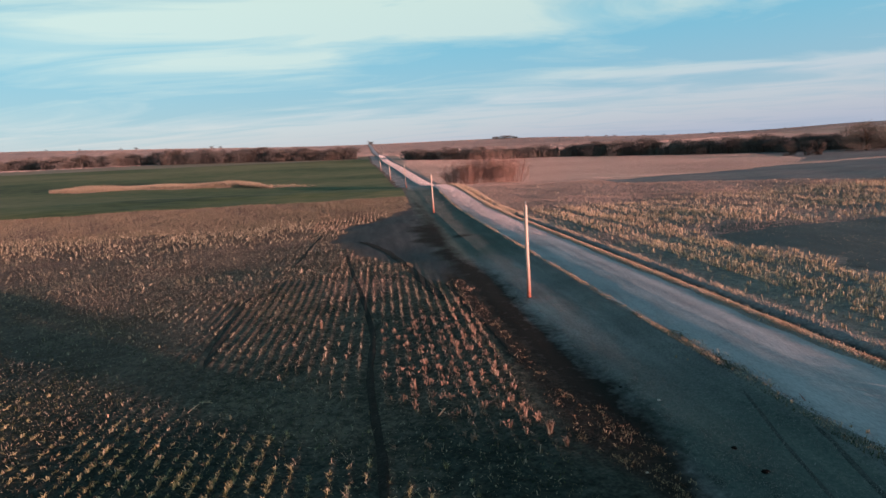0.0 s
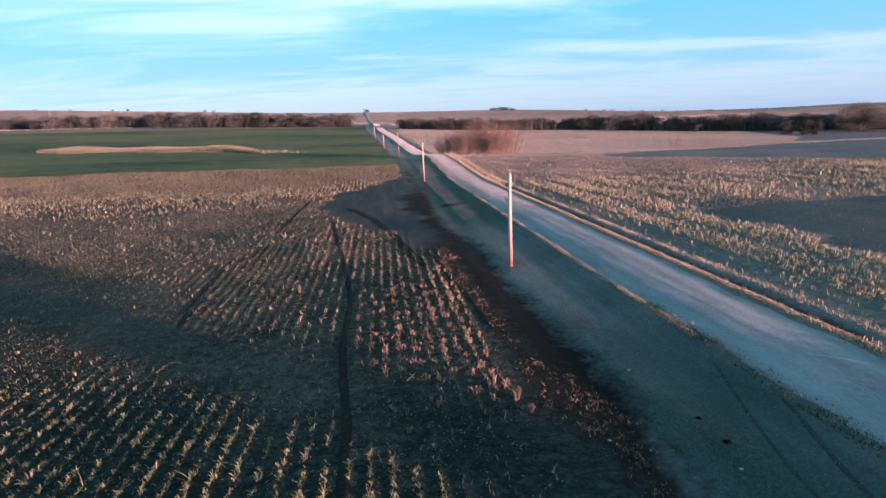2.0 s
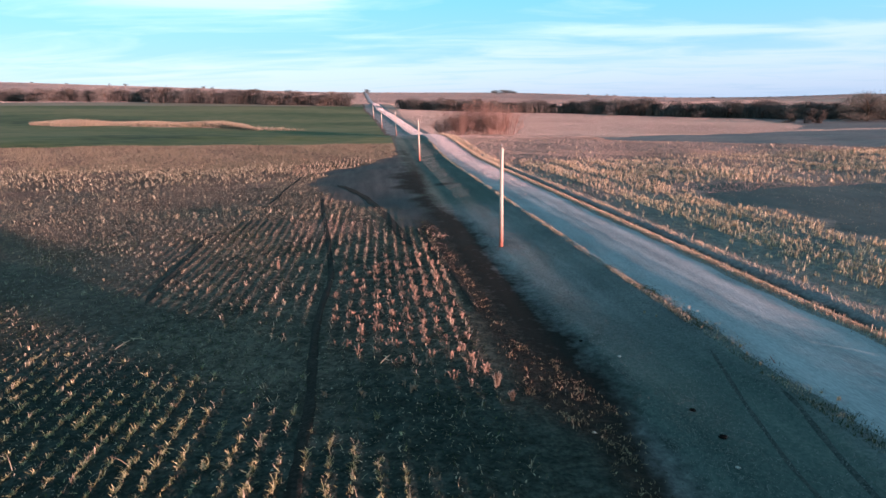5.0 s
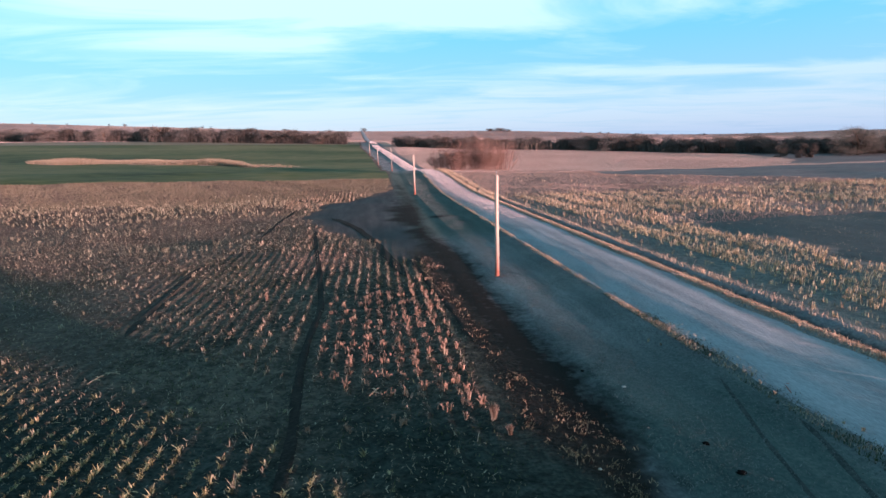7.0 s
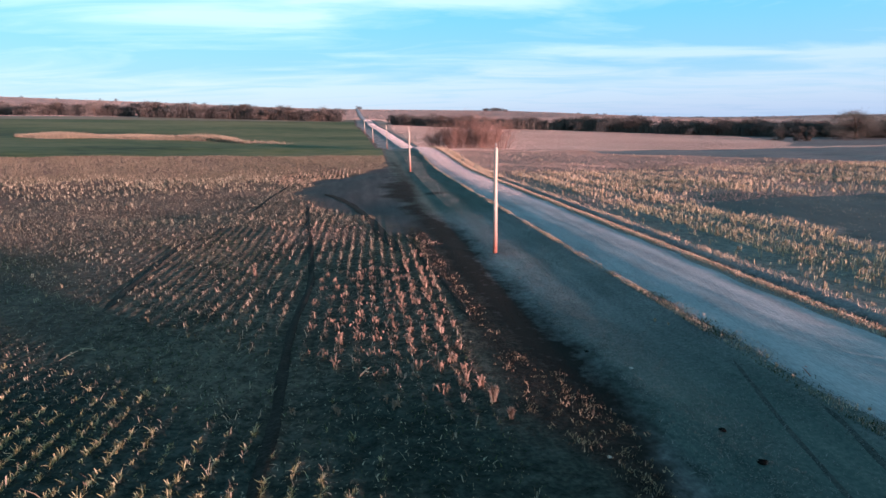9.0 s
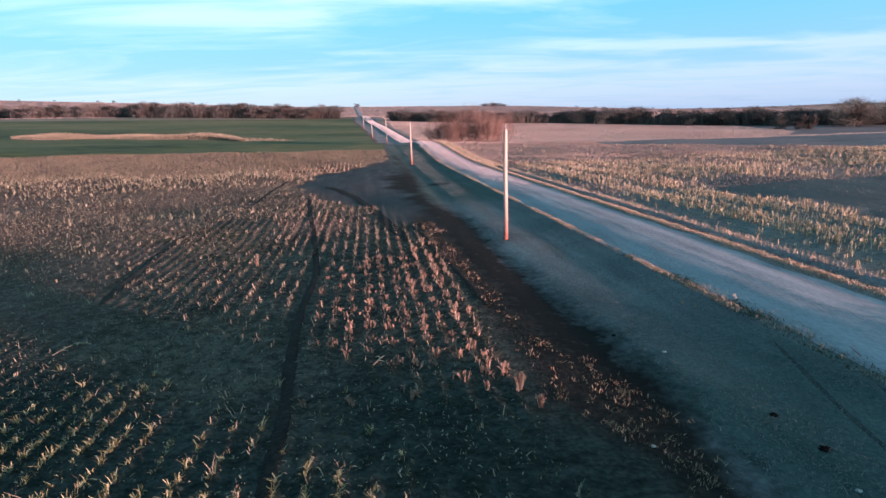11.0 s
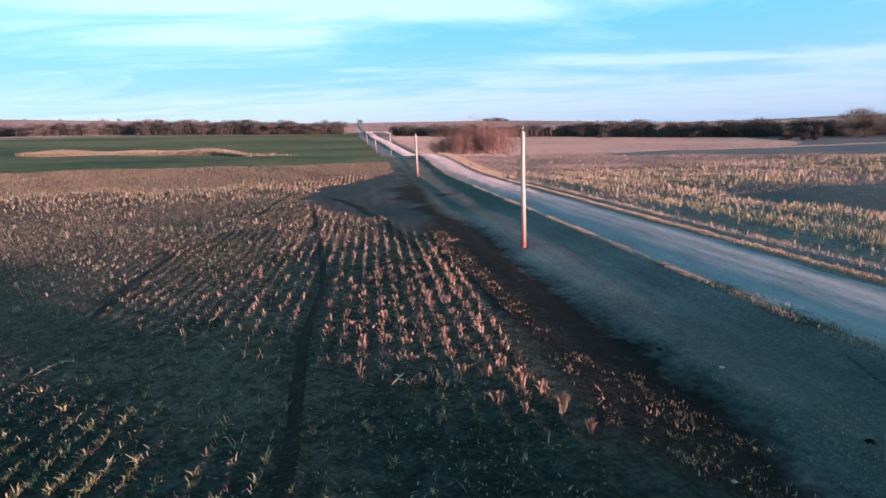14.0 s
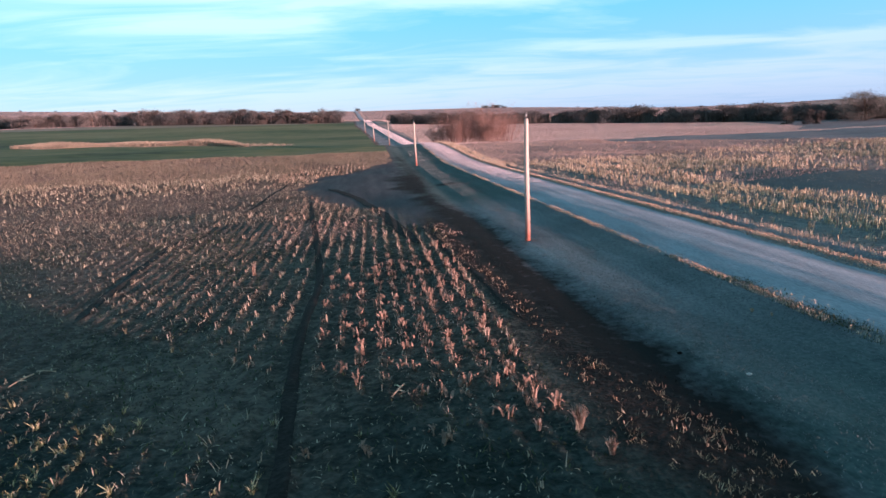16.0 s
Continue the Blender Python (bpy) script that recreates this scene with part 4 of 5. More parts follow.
n = len(mx)
blades("mown_grass", mx, my, 0.055 * RNG.lognormal(0, 0.6, n), RNG.uniform(0.01, 0.035, n), RNG.uniform(0.6, 1.3, n), MOWN_BLADE, "short flattened roadside grass", "grass",
       base=land(mx, my) + 0.01, flat=RNG.uniform(0.72, 0.95, n))
# rust chaff in two spots imitates patches of sunlight on the soil
for ox, oy, rx, ry, count in ((-13.4, 11.5, 3.4, 4.2, 1300), (-4.6, 4.6, 1.0, 1.4, 90)):
    cx, cy = ox + rx * RNG.normal(0, 0.55, count), oy + ry * RNG.normal(0, 0.55, count)
    blades("corn_chaff", cx, cy, 0.075 * RNG.lognormal(0, 0.4, count), RNG.uniform(0.03, 0.08, count), RNG.uniform(0.3, 1.2, count), RUSSET, "rust-coloured chaff laid to look like sunlit soil", "litter")
grass_band("mown_grass", 0.0, 5.4, 26, 110, 45000, 0.04, 0.03, MOWN_BLADE, "short mown roadside grass")


# ---- things ----
def part(name, bm, mat, parent, label=""):
    mesh = bpy.data.meshes.new(name)
    bm.to_mesh(mesh)
    bm.free()
    mesh.materials.append(mat)
    ob = new(name, mesh)
    ob.parent = parent
    if label:
        ob["label"] = label
    return ob


def thing(name, label, category, group=""):
    return tagged(new(name), label, category, group)


def tube(bm, points, radii, sides=8, cap=True):
    """A round bar along points."""
    rings = []
    for k, (p, r) in enumerate(zip(points, radii)):
        p = Vector(p)
        ahead = Vector(points[min(k + 1, len(points) - 1)]) - Vector(points[max(k - 1, 0)])
        ahead.normalize()
        first = (Vector((0, 1, 0)) if abs(ahead.y) < 0.8 else Vector((1, 0, 0))).cross(ahead).normalized()
        second = ahead.cross(first)
        rings.append([bm.verts.new(p + (first * math.cos(a) + second * math.sin(a)) * r) for a in (2 * math.pi * j / sides for j in range(sides))])
    for lo, hi in zip(rings, rings[1:]):
        for j in range(sides):
            f = bm.faces.new((lo[j], lo[(j + 1) % sides], hi[(j + 1) % sides], hi[j]))
            f.smooth = True
    if cap:
        bm.faces.new(rings[-1])
        bm.faces.new(rings[0][::-1])
    return bm


def ground_at(x, y):
    return float(land(x, y))


def utility_pole(height):
    pole = thing("utility_pole", "bare weathered wooden utility pole beside the gravel road", "pole", "roadside poles")
    steps = [0, 0.12, 0.3, 0.5, 0.7, 0.85, 0.97, 1.0]
    part("shaft", tube(bmesh.new(), [(0.02 * math.sin(7 * s), 0.015 * math.sin(5 * s), -0.4 + (height + 0.4) * s) for s in steps],
                       [0.17, 0.165, 0.158, 0.15, 0.142, 0.135, 0.13, 0.10], 14), POLE, pole)
    part("foot", tube(bmesh.new(), [(0.002, 0, -0.3), (0.004, 0.002, 0.1), (0.006, 0.004, 0.32)], [0.173, 0.172, 0.169], 14), POLE, pole, "foot of the pole with its reddish shade painted in")
    pin = part("pin", tube(bmesh.new(), [(0, 0, height - 0.05), (0, 0, height + 0.16)], [0.02, 0.02], 8), STEEL, pole, "steel insulator pin")
    part("insulator", tube(bmesh.new(), [(0, 0, height + z) for z in (0.14, 0.16, 0.2, 0.22, 0.27, 0.3)], [0.05, 0.075, 0.07, 0.045, 0.05, 0.03], 12), PORCELAIN, pin, "grey porcelain insulator")
    part("ground_rod", tube(bmesh.new(), [(0.168, 0, -0.1), (0.15, 0, height * 0.6), (0.13, 0, height - 0.1)], [0.008, 0.008, 0.008], 5), STEEL, pole, "thin earth wire down the pole")
    return pole


POLES = [(0.0, 0.0), (-0.35, 78.0), (-1.7, 164.8), (-5.3, 247.0), (-9.0, 329.5)]
first_pole = utility_pole(7.85)
for k, (x, y) in enumerate(POLES):
    place = pose(x, y, ground_at(x, y) + (0.02 if k else 0.0), 0.6 - 0.3 * k, 1.1 - 0.5 * (k % 3), 40 * k)
    if k == 0:
        first_pole.matrix_world = place
    else:
        copy_thing(first_pole, place).scale = (1.1, 1.1, 1.06)


def belt_tree(seed, height, twig, label, count=900, low=0.0, width=0.42, leaf=0.34, lobes=9):
    """A bushy leafless tree seen from afar: trunk, limbs and a lumpy crown of twig sprays down to the brush."""
    rng = random.Random(seed)
    tree = thing("tree", label, "tree", "trees of the creek belt")
    trunk_bm, limbs, crown = bmesh.new(), bmesh.new(), bmesh.new()
    tube(trunk_bm, [(0, 0, -0.6), (0.1, 0, height * 0.25), (0.25, 0.1, height * 0.6)], [0.03 * height, 0.022 * height, 0.012 * height], 7)
    lumps = []
    for k in range(lobes):
        a = rng.uniform(0, 6.283)
        z = height * (low + (0.92 - low) * (k + 0.5) / lobes)
        reach = width * height * (0.35 + 0.65 * math.sin(math.pi * min(1, 0.22 + 0.7 * z / height))) * rng.uniform(0.35, 0.75)
        centre = Vector((math.cos(a) * reach, math.sin(a) * reach, z))
        lumps.append((centre, height * rng.uniform(0.12, 0.2)))
        tube(limbs, [(0.05, 0, min(z * 0.6, height * 0.45)), centre * 0.6 + Vector((0, 0, z * 0.3)), centre], [0.011 * height, 0.007 * height, 0.003 * height], 4, False)
    for _ in range(count):
        centre, radius = lumps[rng.randrange(len(lumps))]
        d = Vector((rng.gauss(0, 1), rng.gauss(0, 1), rng.gauss(0.1, 0.8)))
        at = centre + d * radius * 0.55
        at.z = max(at.z, 0.05)
        way = (d + Vector((0, 0, 1.2))).normalized()
        side = way.cross(Vector((rng.uniform(-1, 1), rng.uniform(-1, 1), rng.uniform(-1, 1)))).normalized() * leaf * rng.uniform(0.15, 0.5)
        crown.faces.new([crown.verts.new(v) for v in (at - side, at + side, at + way * leaf * rng.uniform(1.5, 3.5))])
    part("trunk", trunk_bm, BARK, tree)
    part("limb_work", limbs, BARK, tree)
    part("crown", crown, twig, tree, "fine leafless twigs")
    return tree


BELT = [belt_tree(10 + k, 10.0, (TWIG_DIM, TWIG, TWIG_DIM, TWIG_DIM, CEDAR, TWIG_DIM)[k], "leafless dark tree in the creek woodland", 2800, 0.0, 0.42, 0.22) for k in range(6)]


def plant(models, x, y, size, rng, sink=0.3, tags=None):
    m = pose(x, y, ground_at(x, y) - sink, 0, 0, rng.uniform(0, 360)) 
    made = copy_thing(models[rng.randrange(len(models))], m)
    made.scale = (size * rng.uniform(2.1, 3.0), size * rng.uniform(1.3, 1.9), size * rng.uniform(0.85, 1.1))
    return made


rng = random.Random(3)
# woodland along the creek: west of the road, then east of it and closing in
WEST_BELT = [(-520, 730, -405, 690), (-385, 655, -255, 615), (-235, 590, -30, 505)]
for x0, y0, x1, y1 in WEST_BELT:
    n = int(math.hypot(x1 - x0, y1 - y0) / 5.4)
    for k in range(n):
        f = (k + rng.random()) / n
        plant(BELT, x0 + (x1 - x0) * f, y0 + (y1 - y0) * f + rng.uniform(0, 22), rng.uniform(1.15, 1.5) * (0.8 if x0 + (x1 - x0) * f > -75 else 1.0), rng)
EAST_BELT = [(14, 445, 75, 402), (75, 402, 140, 385), (140, 385, 200, 332), (200, 332, 300, 275), (300, 275, 420, 225)]
for x0, y0, x1, y1 in EAST_BELT:
    n = int(math.hypot(x1 - x0, y1 - y0) / 2.9)
    grown = 0.8 if x0 < 130 else 1.0
    for k in range(n):
        f = (k + rng.random()) / n
        plant(BELT, x0 + (x1 - x0) * f, y0 + (y1 - y0) * f + rng.uniform(0, 26), grown * rng.uniform(0.85, 1.15), rng)
for t in BELT:
    for o in (*t.children_recursive, t):
        bpy.data.objects.remove(o)

# the low brush under and between the creek trees
for belt, tall in ((WEST_BELT, 8.5), (EAST_BELT, 6.5)):
    for x0, y0, x1, y1 in belt:
        n = int(math.hypot(x1 - x0, y1 - y0) * 45)
        f = RNG.uniform(0, 1, n)
        bx, by = x0 + (x1 - x0) * f, y0 + (y1 - y0) * f + RNG.uniform(0, 24, n)
        blades("creek_brush", bx, by, tall * RNG.uniform(0.3, 1.0, n) * (0.7 + 0.5 * patchy(bx, by, 4.0)), RNG.uniform(0.25, 0.7, n), RNG.uniform(0.0, 0.35, n), TWIG,
               "dense leafless brush under the creek trees", "brush", plain=True)

# reddish bare thicket beside the road's rise
def thicket_bush(seed, height, wide, sprays):
    """Many thin stems fanning up from the ground, each with fine twigs."""
    rng = random.Random(seed)
    bush = thing("bush", "leafless reddish-brown thicket beside the road", "bush", "roadside thicket")
    stems, twigs = bmesh.new(), bmesh.new()
    for _ in range(38):
        a, out = rng.uniform(0, 6.283), rng.uniform(0.05, 1.0) ** 0.7
        foot = Vector((math.cos(a), math.sin(a), 0)) * out * wide * 0.45
        h = height * rng.uniform(0.45, 1.0) * (1 - 0.5 * out * out)
        tip = foot + Vector((math.cos(a) * out * wide * 0.55 + rng.uniform(-1.2, 1.2), math.sin(a) * out * wide * 0.55 + rng.uniform(-1.2, 1.2), h))
        mid = foot.lerp(tip, 0.5) + Vector((rng.uniform(-0.5, 0.5), rng.uniform(-0.5, 0.5), 0.4))
        tube(stems, [foot - Vector((0, 0, 0.4)), mid, tip], [0.06, 0.035, 0.01], 4, False)
        for _ in range(sprays):
            f = rng.uniform(0.12, 1.0) ** 0.8
            at = (foot.lerp(mid, f * 2) if f < 0.5 else mid.lerp(tip, f * 2 - 1)) + Vector((rng.gauss(0, 0.55), rng.gauss(0, 0.55), rng.gauss(0, 0.32)))
            way = Vector((rng.uniform(-1, 1), rng.uniform(-1, 1), rng.uniform(-0.3, 1.3))).normalized()
            side = way.cross(Vector((rng.uniform(-1, 1), rng.uniform(-1, 1), 0.2))).normalized() * rng.uniform(0.012, 0.035)
            twigs.faces.new([twigs.verts.new(v) for v in (at - side, at + side, at + way * rng.uniform(0.4, 1.1))])
    part("stem_work", stems, TWIG_RED, bush)
    part("crown", twigs, TWIG_RED, bush, "haze of fine reddish twigs")
    return bush


for k, (x, y, h, wide) in enumerate([(15.5, 157, 9.5, 5), (19.5, 150, 12.0, 6), (25.0, 152, 13.6, 7), (29.5, 146, 13.2, 6.5), (34.5, 147, 12.0, 6), (22.5, 162, 13.0, 6.5), (28.0, 158, 13.6, 6.5), (32.5, 155, 13.0, 6)]):
    thicket_bush(60 + k, h, wide, 130).location = (x, y, ground_at(x, y))

# a broad old tree and a lower bush at the east end of the belt
OLD = belt_tree(120, 17.5, TWIG_GREY, "broad grey leafless cottonwood standing over the creek woodland", 26000, 0.06, 0.62, 0.17, 30)
OLD["group"] = ""
OLD.location, OLD.scale = (277.0, 270, ground_at(277.0, 270) - 0.3), (1.9, 1.4, 0.92)
for k, (x, y, h) in enumerate([(234, 262, 8.0), (240, 260, 7.0), (226, 268, 7.5), (296, 254, 11.0)]):
    t = belt_tree(130 + k, h, TWIG if k < 3 else TWIG_DIM, "round brown leafless bush before the creek woodland", 4200, 0.0, 0.55, 0.22)
    t["group"] = ""
    t.location = (x, y, ground_at(x, y) - 0.2)

# lone trees and groves on the far ridge
RIDGE = [belt_tree(150 + k, 10.0, CEDAR, "small dark tree on the far ridge", 420, 0.0, 0.55, 0.6) for k in range(2)]
far_rng = random.Random(9)
spots = [(-640, 1500, 0.5), (-603, 1500, 0.6), (-735, 1495, 0.35), (-810, 1490, 0.4), (-415, 1480, 0.6), (-395, 1482, 0.5), (-24, 1488, 0.8), (-19, 1492, 0.7)]
spots += [(300 + 7 * k + far_rng.uniform(-3, 3), 1470 + far_rng.uniform(-10, 10), 0.7 + 0.5 * math.sin(0.37 * k)) for k in range(9)]
spots += [(560 + 40 * k + far_rng.uniform(-14, 14), 1478 + far_rng.uniform(-10, 10), far_rng.uniform(0.3, 0.6)) for k in range(26)]
for x, y, size in spots:
    t = copy_thing(RIDGE[far_rng.randrange(2)], pose(x, y, ground_at(x, y) - 0.3, 0, 0, far_rng.uniform(0, 360)))
    t.scale = (size * (2.2 if x < 500 else 3.5), size * 1.5, size * (1.0 if x < 280 else 0.7))
    t["group"] = "trees on the ridge"
for t in RIDGE:
    for o in (*t.children_recursive, t):
        bpy.data.objects.remove(o)


def farm_house(x, y, wide, deep, tall, turn):
    """A small white farm building with a pitched roof, far off on the slope."""
    house = thing("farm_building", "small white farm building with a grey pitched roof", "building", "far farm buildings")
    box = bmesh.new()
    bmesh.ops.create_cube(box, size=1, matrix=Matrix.LocRotScale((0, 0, tall / 2 - 0.4), None, (wide, deep, tall + 0.8)))
    part("wall", box, WHITE, house)
    roof = bmesh.new()
    w, d, h = wide / 2 + 0.5, deep / 2 + 0.5, tall
    ridge = tall + 0.42 * deep
    v = [roof.verts.new(p) for p in ((-w, -d, h), (w, -d, h), (w, d, h), (-w, d, h), (-w, 0, ridge), (w, 0, ridge))]
    for f in ((0, 1, 5, 4), (2, 3, 4, 5), (0, 4, 3), (1, 2, 5), (3, 2, 1, 0)):
        roof.faces.new([v[i] for i in f])
    part("roof", roof, ROOF, house)
    for k in (-0.28, 0.28):
        pane = bmesh.new()
        bmesh.ops.create_cube(pane, size=1, matrix=Matrix.LocRotScale((k * wide, -deep / 2 - 0.02, tall * 0.55), None, (1.2, 0.1, 1.5)))
        part("window", pane, DARK_GLASS, house)
    house.matrix_world = pose(x, y, ground_at(x, y), 0, 0, turn)


farm_house(98, 730, 6.5, 5, 4.0, 12)

# unseen trees added south-east of the flight; their long shade lies over the stubble
SHADE_CEDAR = belt_tree(90, 11.0, CEDAR, "unseen dense cedar added to shade the stubble", 2600, 0.0, 0.17, 0.36)
SHADE_CEDAR["group"] = "shelter trees"
SHADE_CEDAR.location = (32.0, -61.5, ground_at(32.0, -61.5))
for x, y, size in ((35.8, -64.8, 0.9),):
    copy_thing(SHADE_CEDAR, pose(x, y, ground_at(x, y), 0, 0, 57 * x)).scale = (size, size, size)


# unseen high crown, added to widen the shade farther out
SHADE_TREE = belt_tree(97, 11.0, TWIG, "unseen tall leafless tree with a high crown, added for its shade", 800, 0.62, 0.26, 0.42)
SHADE_TREE["group"] = "shelter trees"
SHADE_TREE.location = (52.5, -74.8, ground_at(52.5, -74.8))


def corn_clump(seed):
    """One standing bunch of cut corn stalks with their torn leaves."""
    r = random.Random(seed)
    clump = thing("corn_clump", "bunch of cut corn stalks with torn dry leaves", "stubble", "corn clumps in the near rows")
    for _ in range(r.randint(2, 4)):
        x, y, h = r.gauss(0, 0.05), r.gauss(0, 0.14), r.uniform(0.14, 0.33)
        lx, ly = r.gauss(0, 0.12) * h, r.gauss(0, 0.12) * h
        part("stalk", tube(bmesh.new(), [(x, y, -0.05), (x + lx * 0.5, y + ly * 0.5, h * 0.5), (x + lx, y + ly, h)], [0.022, 0.020, 0.016], 6), RUSSET, clump)
    for _ in range(r.randint(5, 8)):
        bm = bmesh.new()
        a, h, out = r.uniform(0, 6.283), r.uniform(0.08, 0.25), r.uniform(0.06, 0.20)
        d = Vector((math.cos(a), math.sin(a), 0))
        side = Vector((-d.y, d.x, 0)) * r.uniform(0.022, 0.045)
        foot = Vector((r.gauss(0, 0.05), r.gauss(0, 0.12), r.uniform(0, 0.12)))
        spine = [foot, foot + d * out * 0.25 + Vector((0, 0, h * 0.6)), foot + d * out * 0.65 + Vector((0, 0, h * 0.95)), foot + d * out + Vector((0, 0, h * r.uniform(0.5, 1.0)))]
        rows = [[bm.verts.new(p - side * w), bm.verts.new(p + Vector((0, 0, -0.008))), bm.verts.new(p + side * w)] for p, w in zip(spine, (0.7, 1.0, 0.8, 0.2))]
        for lo, hi in zip(rows, rows[1:]):
            bm.faces.new((lo[0], lo[1], hi[1], hi[0]))
            bm.faces.new((lo[1], lo[2], hi[2], hi[1]))
        part("leaf", bm, RUSSET, clump)
    return clump


clumps = [corn_clump(200 + k) for k in range(7)]
clump_rng = random.Random(17)
row_x = [-13.9 + 0.78 * k for k in range(2, 12)]
made = 0
for x in row_x:
    y = -27 + clump_rng.uniform(0, 1)
    while y < -3:
        gap = clump_rng.uniform(0.6, 2.1) * (1.9 if x < -11.2 else 1.0)
        size = clump_rng.uniform(0.75, 1.35)
        px = x + clump_rng.gauss(0, 0.11)
        # few clumps in the shade band, so it reads darker
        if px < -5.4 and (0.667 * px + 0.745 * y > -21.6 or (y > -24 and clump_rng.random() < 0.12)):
            source = clumps[made % 7]
            place = pose(px, y, ground_at(px, y), 0, 0, clump_rng.uniform(0, 360))
            if made < 7:
                source.matrix_world = place
            else:
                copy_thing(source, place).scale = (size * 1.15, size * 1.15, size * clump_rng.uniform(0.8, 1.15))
            made += 1
        y += gap


# long stalks lying on the ground

def fallen_stalk(x0, y0, x1, y1):
    """A broken corn stalk on the soil, with its nodes and two clinging leaves."""
    stalk = thing("fallen_stalk", "long pale broken corn stalk lying on the soil", "corn stalk", "fallen corn stalks")
    a, b = Vector((x0, y0, ground_at(x0, y0) + 0.04)), Vector((x1, y1, ground_at(x1, y1) + 0.07))
    points = [a.lerp(b, k / 8) + Vector((0, 0, 0.03 * math.sin(math.pi * k / 8))) for k in range(9)]
    part("stem", tube(bmesh.new(), points, [0.024 if k % 2 else 0.030 for k in range(9)], 6), STALK_PALE, stalk)
    side = (b - a).cross(Vector((0, 0, 1))).normalized()
    for f, turn in ((0.35, 1), (0.7, -1)):
        root = a.lerp(b, f)
        spine = [root, root + side * turn * 0.10 + Vector((0, 0, 0.07)), root + side * turn * 0.28 + (b - a) * 0.12]
        bm = bmesh.new()
        rows = [(bm.verts.new(q - (b - a).normalized() * w), bm.verts.new(q + (b - a).normalized() * w)) for q, w in zip(spine, (0.03, 0.035, 0.008))]
        for lo, hi in zip(rows, rows[1:]):
            bm.faces.new((lo[0], lo[1], hi[1], hi[0]))
        part("leaf", bm, HUSK_PALE, stalk)


for ends in ((-23.1, -15.6, -22.8, -14.6), (-22.9, -14.2, -22.1, -14.5), (-9.9, -20.4, -9.5, -19.7)):
    fallen_stalk(*ends)


def tuft(x, y, size, count, seed, mat=STRAW, label="tall straw-coloured bunch of dry grass at the field edge"):
    r = np.random.default_rng(seed)
    bm = bmesh.new()
    for _ in range(count):
        a, out = r.uniform(0, 6.283), r.uniform(0.02, 0.42)
        h = size * r.uniform(0.6, 1.1)
        d = Vector((math.cos(a), math.sin(a), 0))
        turn = a + r.uniform(-1.6, 1.6)
        s = Vector((-math.sin(turn), math.cos(turn), 0)) * (0.016 if size > 0.5 else 0.022)
        root = d * r.uniform(0, 0.12) * size
        mid, tip = root + d * out * h * 0.35 + Vector((0, 0, h * 0.6)), root + d * out * h + Vector((0, 0, h * (1.05 - 0.35 * out)))
        v = [bm.verts.new(p) for p in (root - s, root + s, mid - s * 0.8, mid + s * 0.8, tip)]
        bm.faces.new((v[0], v[1], v[3], v[2]))
        bm.faces.new((v[2], v[3], v[4]))
    holder = thing("grass_tuft", label, "grass", "grass tufts")
    part("spray", bm, mat, holder)
    holder.location = (x, y, ground_at(x, y) - 0.02)


for k, (x, y, size, count) in enumerate([(-5.26, -23.3, 0.62, 300), (-4.95, -24.6, 0.42, 160), (-5.9, -21.4, 0.6, 30), (-6.3, -23.2, 0.34, 50), (-17.2, -1.9, 0.8, 30)]):
    tuft(x, y, size, count, 40 + k, RUSSET)
for k, (x, y, size) in enumerate([(5.9, -22.2, 0.2), (5.7, -23.0, 0.16), (5.6, -24.0, 0.17), (6.4, -27.2, 0.22), (6.2, -26.6, 0.16), (4.0, -16.9, 0.2), (4.3, -17.6, 0.15), (5.5, -19.8, 0.18)]):
    tuft(x, y, size, 36, 80 + k, STRAW, "short dry grass tuft at the gravel edge")
for k, (x, y) in enumerate([(-21.1, -10.6), (-18.3, -13.5), (-20.5, -17.1), (-27.5, -14.9), (-23.2, -19.6), (-29.1, -2.7)]):
    tuft(x, y, 0.3, 14, 140 + k, HUSK_PALE, "small pale bunch of corn leaves standing apart")
tuft_rng = random.Random(23)
for k in range(46):
    x = -13.9 + 0.78 * tuft_rng.choice((8, 9, 10, 10, 10.6)) + tuft_rng.gauss(0, 0.08)
    tuft(x, tuft_rng.uniform(-22.0 - 0.9 * (x + 6.2), 3), tuft_rng.uniform(0.24, 0.42), 46, 300 + k, RUSSET, "short leafy bunch of pale corn leaves in the row")


# tall dry grass in the waterway through the wheat
gx, gy = RNG.uniform(-180, -30, 130000), RNG.uniform(222, 300, 130000)
grown = waterway(gx, gy)
gx, gy = gx[grown], gy[grown]
blades("waterway_grass", gx, gy, 1.9 * RNG.lognormal(0, 0.13, len(gx)) * (0.35 + 1.0 * patchy(gx, gy * 0.3, 5.0)), RNG.uniform(0.06, 0.2, len(gx)), RNG.uniform(0.1, 0.6, len(gx)), WATERWAY,
       "tall tan grass in a waterway through the wheat", "grass")


tx, ty = RNG.triangular(-64, -62, -40, 420), RNG.normal(0, 4.0, 420)
ty += np.interp(tx, [-64, -32], [238, 226])
blades("waterway_grass", tx, ty, 0.6 * RNG.lognormal(0, 0.4, 420), RNG.uniform(0.1, 0.3, 420), RNG.uniform(0.05, 0.5, 420), WATERWAY,
       "thin tan grass at the end of the waterway", "grass")


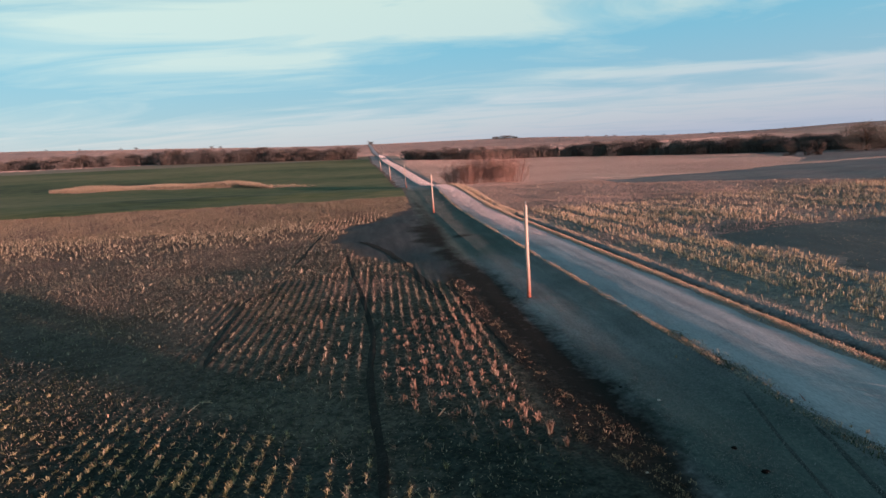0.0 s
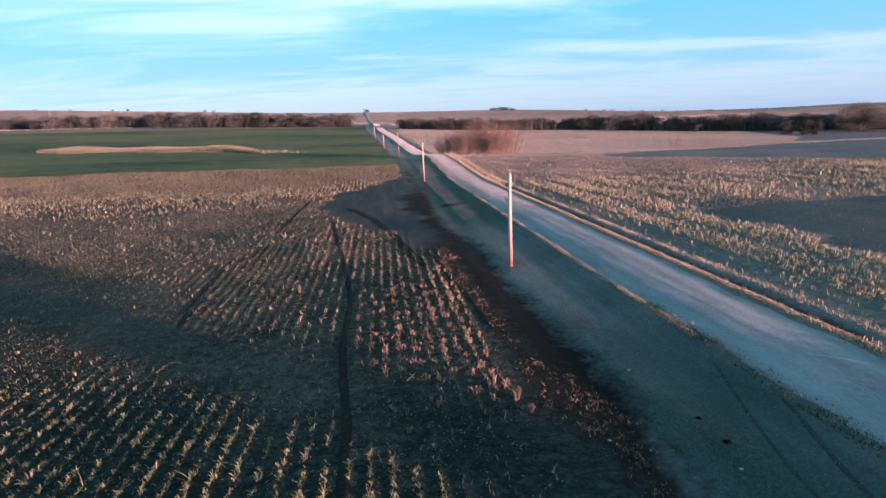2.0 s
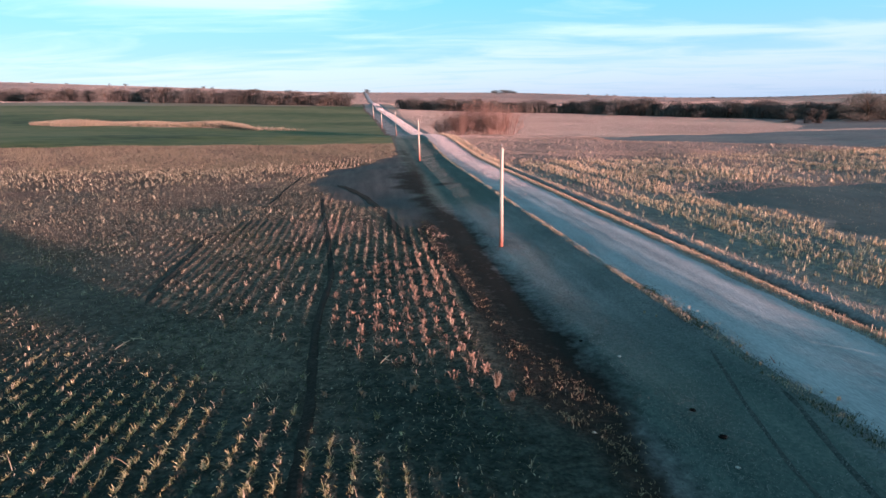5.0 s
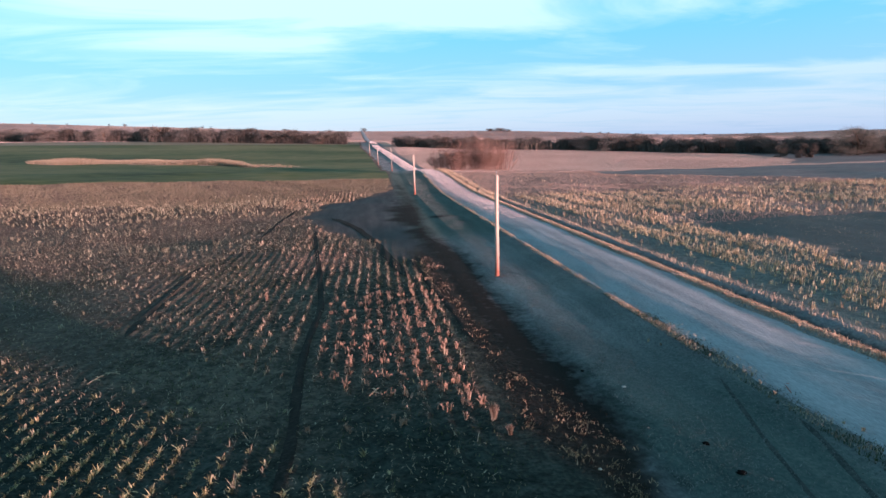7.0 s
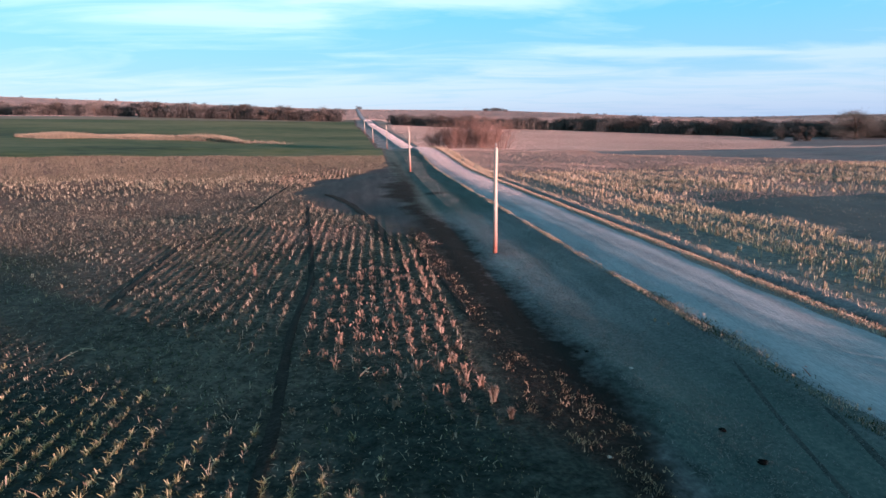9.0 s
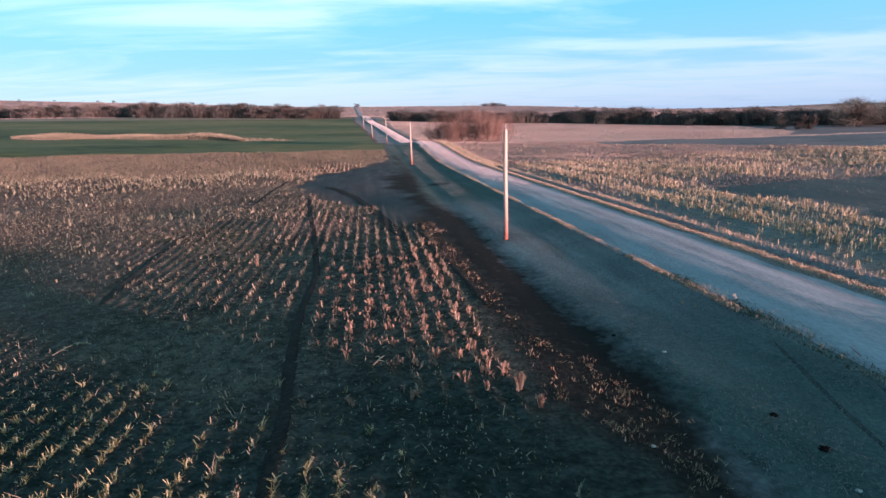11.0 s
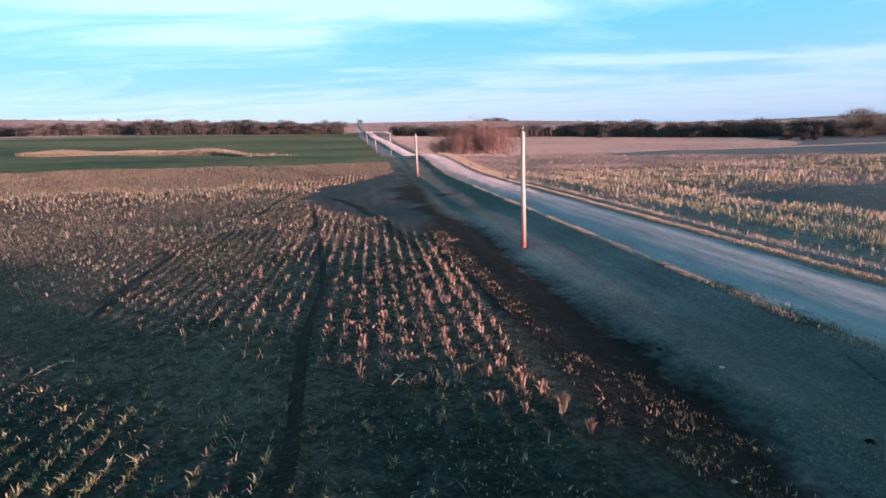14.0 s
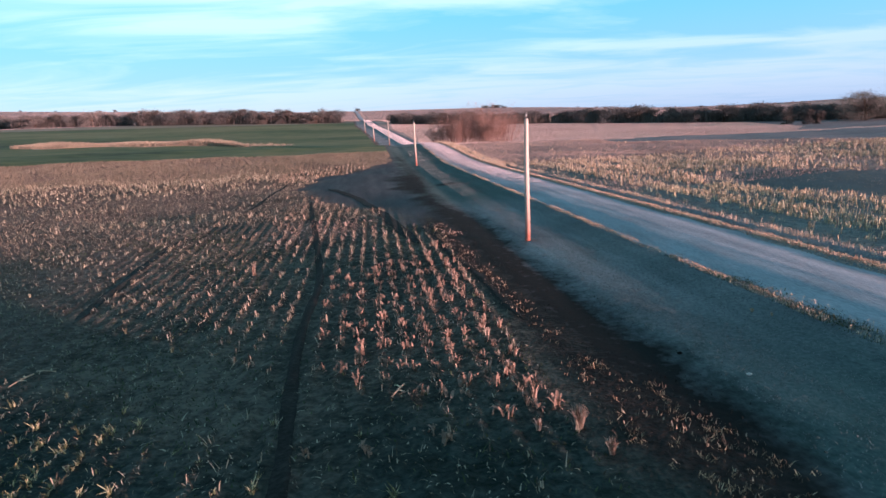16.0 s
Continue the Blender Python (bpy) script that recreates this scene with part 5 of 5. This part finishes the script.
# ---- small things on the verge ----
def lump(name, label, category, x, y, size, mat, seed):
    r = random.Random(seed)
    bm = bmesh.new()
    bmesh.ops.create_icosphere(bm, subdivisions=2, radius=size)
    for v in bm.verts:
        v.co *= r.uniform(0.75, 1.15)
        v.co.z *= 0.3
    for f in bm.faces:
        f.smooth = True
    mesh = bpy.data.meshes.new(name)
    bm.to_mesh(mesh)
    bm.free()
    mesh.materials.append(mat)
    ob = tagged(new(name, mesh), label, category)
    ob.location = (x, y, ground_at(x, y) + size * 0.15)


lump("stone", "small pale stone lying in the mown grass", "stone", 0.6, -21.6, 0.09, STONE, 1)
lump("clod", "dark clod of earth in the mown grass", "clod", 1.25, -26.5, 0.13, DUNG, 2)
lump("clod", "dark clod of earth in the mown grass", "clod", 1.32, -28.3, 0.15, DUNG, 3)
lump("clod", "dark clod of earth in the mown grass", "clod", -0.4, -19.5, 0.1, DUNG, 4)

lump("stone", "small yellowish stone lying in the mown grass", "stone", 0.8, -29.9, 0.08, STONE, 5)
lump("stone", "small pale stone lying beside the ditch", "stone", -2.7, -27.2, 0.07, STONE, 6)
stick = thing("stick", "pale straight stick lying at the road edge", "stick")
bm = tube(bmesh.new(), [(6.7, -22.8, ground_at(6.7, -22.8) + 0.05), (6.46, -23.4, ground_at(6.46, -23.4) + 0.055), (6.2, -24.1, ground_at(6.2, -24.1) + 0.05)], [0.022, 0.026, 0.02], 6)
part("shaft", bm, POLE, stick)
part("stub", tube(bmesh.new(), [(6.5, -23.3, ground_at(6.5, -23.3) + 0.06), (6.62, -23.42, ground_at(6.6, -23.4) + 0.10)], [0.014, 0.009], 5), POLE, stick)

# standing dry grass of the pastures, beyond the wheat and the east stubble
def pasture(count, x0, x1, y0, y1, h, w, mat):
    x, y = RNG.uniform(x0, x1, count), RNG.uniform(y0, y1, count)
    kind = land_kind(x, y)
    keep = in_view(x, y, 20) & ((kind == 2) | (kind == 3)) & ~waterway(x, y) & (np.abs(x - road_shift(y) - 8.7) > 4.5)
    x, y = x[keep], y[keep]
    n = len(x)
    blades("pasture_grass", x, y, h * RNG.lognormal(0, 0.3, n) * (0.6 + 0.7 * patchy(x, y, 9.0)), w * RNG.uniform(0.5, 1.5, n), RNG.uniform(0.1, 0.6, n), mat,
           "standing tan grass of the dry pasture", "grass", plain=True)


pasture(220000, 14, 330, 118, 330, 0.10, 0.14, PASTURE_NEAR)
pasture(140000, 10, 420, 330, 620, 0.18, 0.2, PASTURE_NEAR)
pasture(180000, -1150, 1500, 600, 1500, 0.6, 0.8, PASTURE)


def short_stubble(count, x0, x1, y0, y1, h, w, mat):
    """Low broken stubble and residue between the rows."""
    x, y = RNG.uniform(x0, x1, count), RNG.uniform(y0, y1, count)
    keep = in_view(x, y) & (land_kind(x, y) == 0) & (ditch(x, y) < 0.3) & ((x < -4.6) | (x > 15)) & (RNG.uniform(0, 1, count) < 0.3 + patchy(x, y, 2.5)) & ~on_track(x, y) & (shaded_headland(x, y) < 0.4)
    x, y = x[keep], y[keep]
    n = len(x)
    blades("short_stubble", x, y, h * RNG.lognormal(0, 0.35, n), w * RNG.uniform(0.5, 1.5, n), RNG.uniform(0.2, 1.2, n), mat,
           "low broken corn residue covering the soil", "stubble", plain=True)


short_stubble(170000, -130, -4, 76, 112, 0.15, 0.075, RESIDUE_BITS)
short_stubble(30000, -24, -4, 16, 74, 0.12, 0.05, HUSK)
short_stubble(52000, -100, -24, 10, 78, 0.11, 0.05, RESIDUE_BITS)
short_stubble(130000, 15, 130, 64, 132, 0.15, 0.08, CHAFF)
short_stubble(50000, 15, 80, 20, 66, 0.12, 0.05, CHAFF)


def loose_gravel(count, y0, y1, h, w):
    """Loose stones standing proud of the road's packed surface, thicker between the wheel tracks."""
    a, y = RNG.uniform(0.02, 0.98, count), RNG.uniform(y0, y1, count)
    tracks = sum(np.exp(-(((a - c) / 0.06) ** 2)) for c in (0.2, 0.42, 0.6, 0.82))
    keep = (RNG.uniform(0, 1, count) > 0.45 * tracks) & (RNG.uniform(0, 1, count) < 0.06 + ease((y - y0) / 45) + (y0 < 0) + (y0 > 100))
    a, y = a[keep], y[keep]
    x = 5.7 + a * 6.0 + road_shift(y)
    n = len(x)
    crown = 0.2 * (1 - (2 * a - 1) ** 2) - 0.04 + 0.25 * ease((y - 150) / 300)
    size = 0.28 + 0.72 * ease((y - 5) / 70) if y0 > 0 else 1.0
    blades("loose_gravel", x, y, size * h * RNG.uniform(0.6, 1.4, n), size * w * RNG.uniform(0.6, 1.4, n), RNG.uniform(0.2, 1.0, n), LOOSE,
           "loose pale gravel stones on the road", "gravel", base=land(x, y) + crown, plain=True)


loose_gravel(20000, -34, 12, 0.012, 0.025)
loose_gravel(110000, 4, 150, 0.075, 0.115)
loose_gravel(45000, 150, 600, 0.15, 0.22)
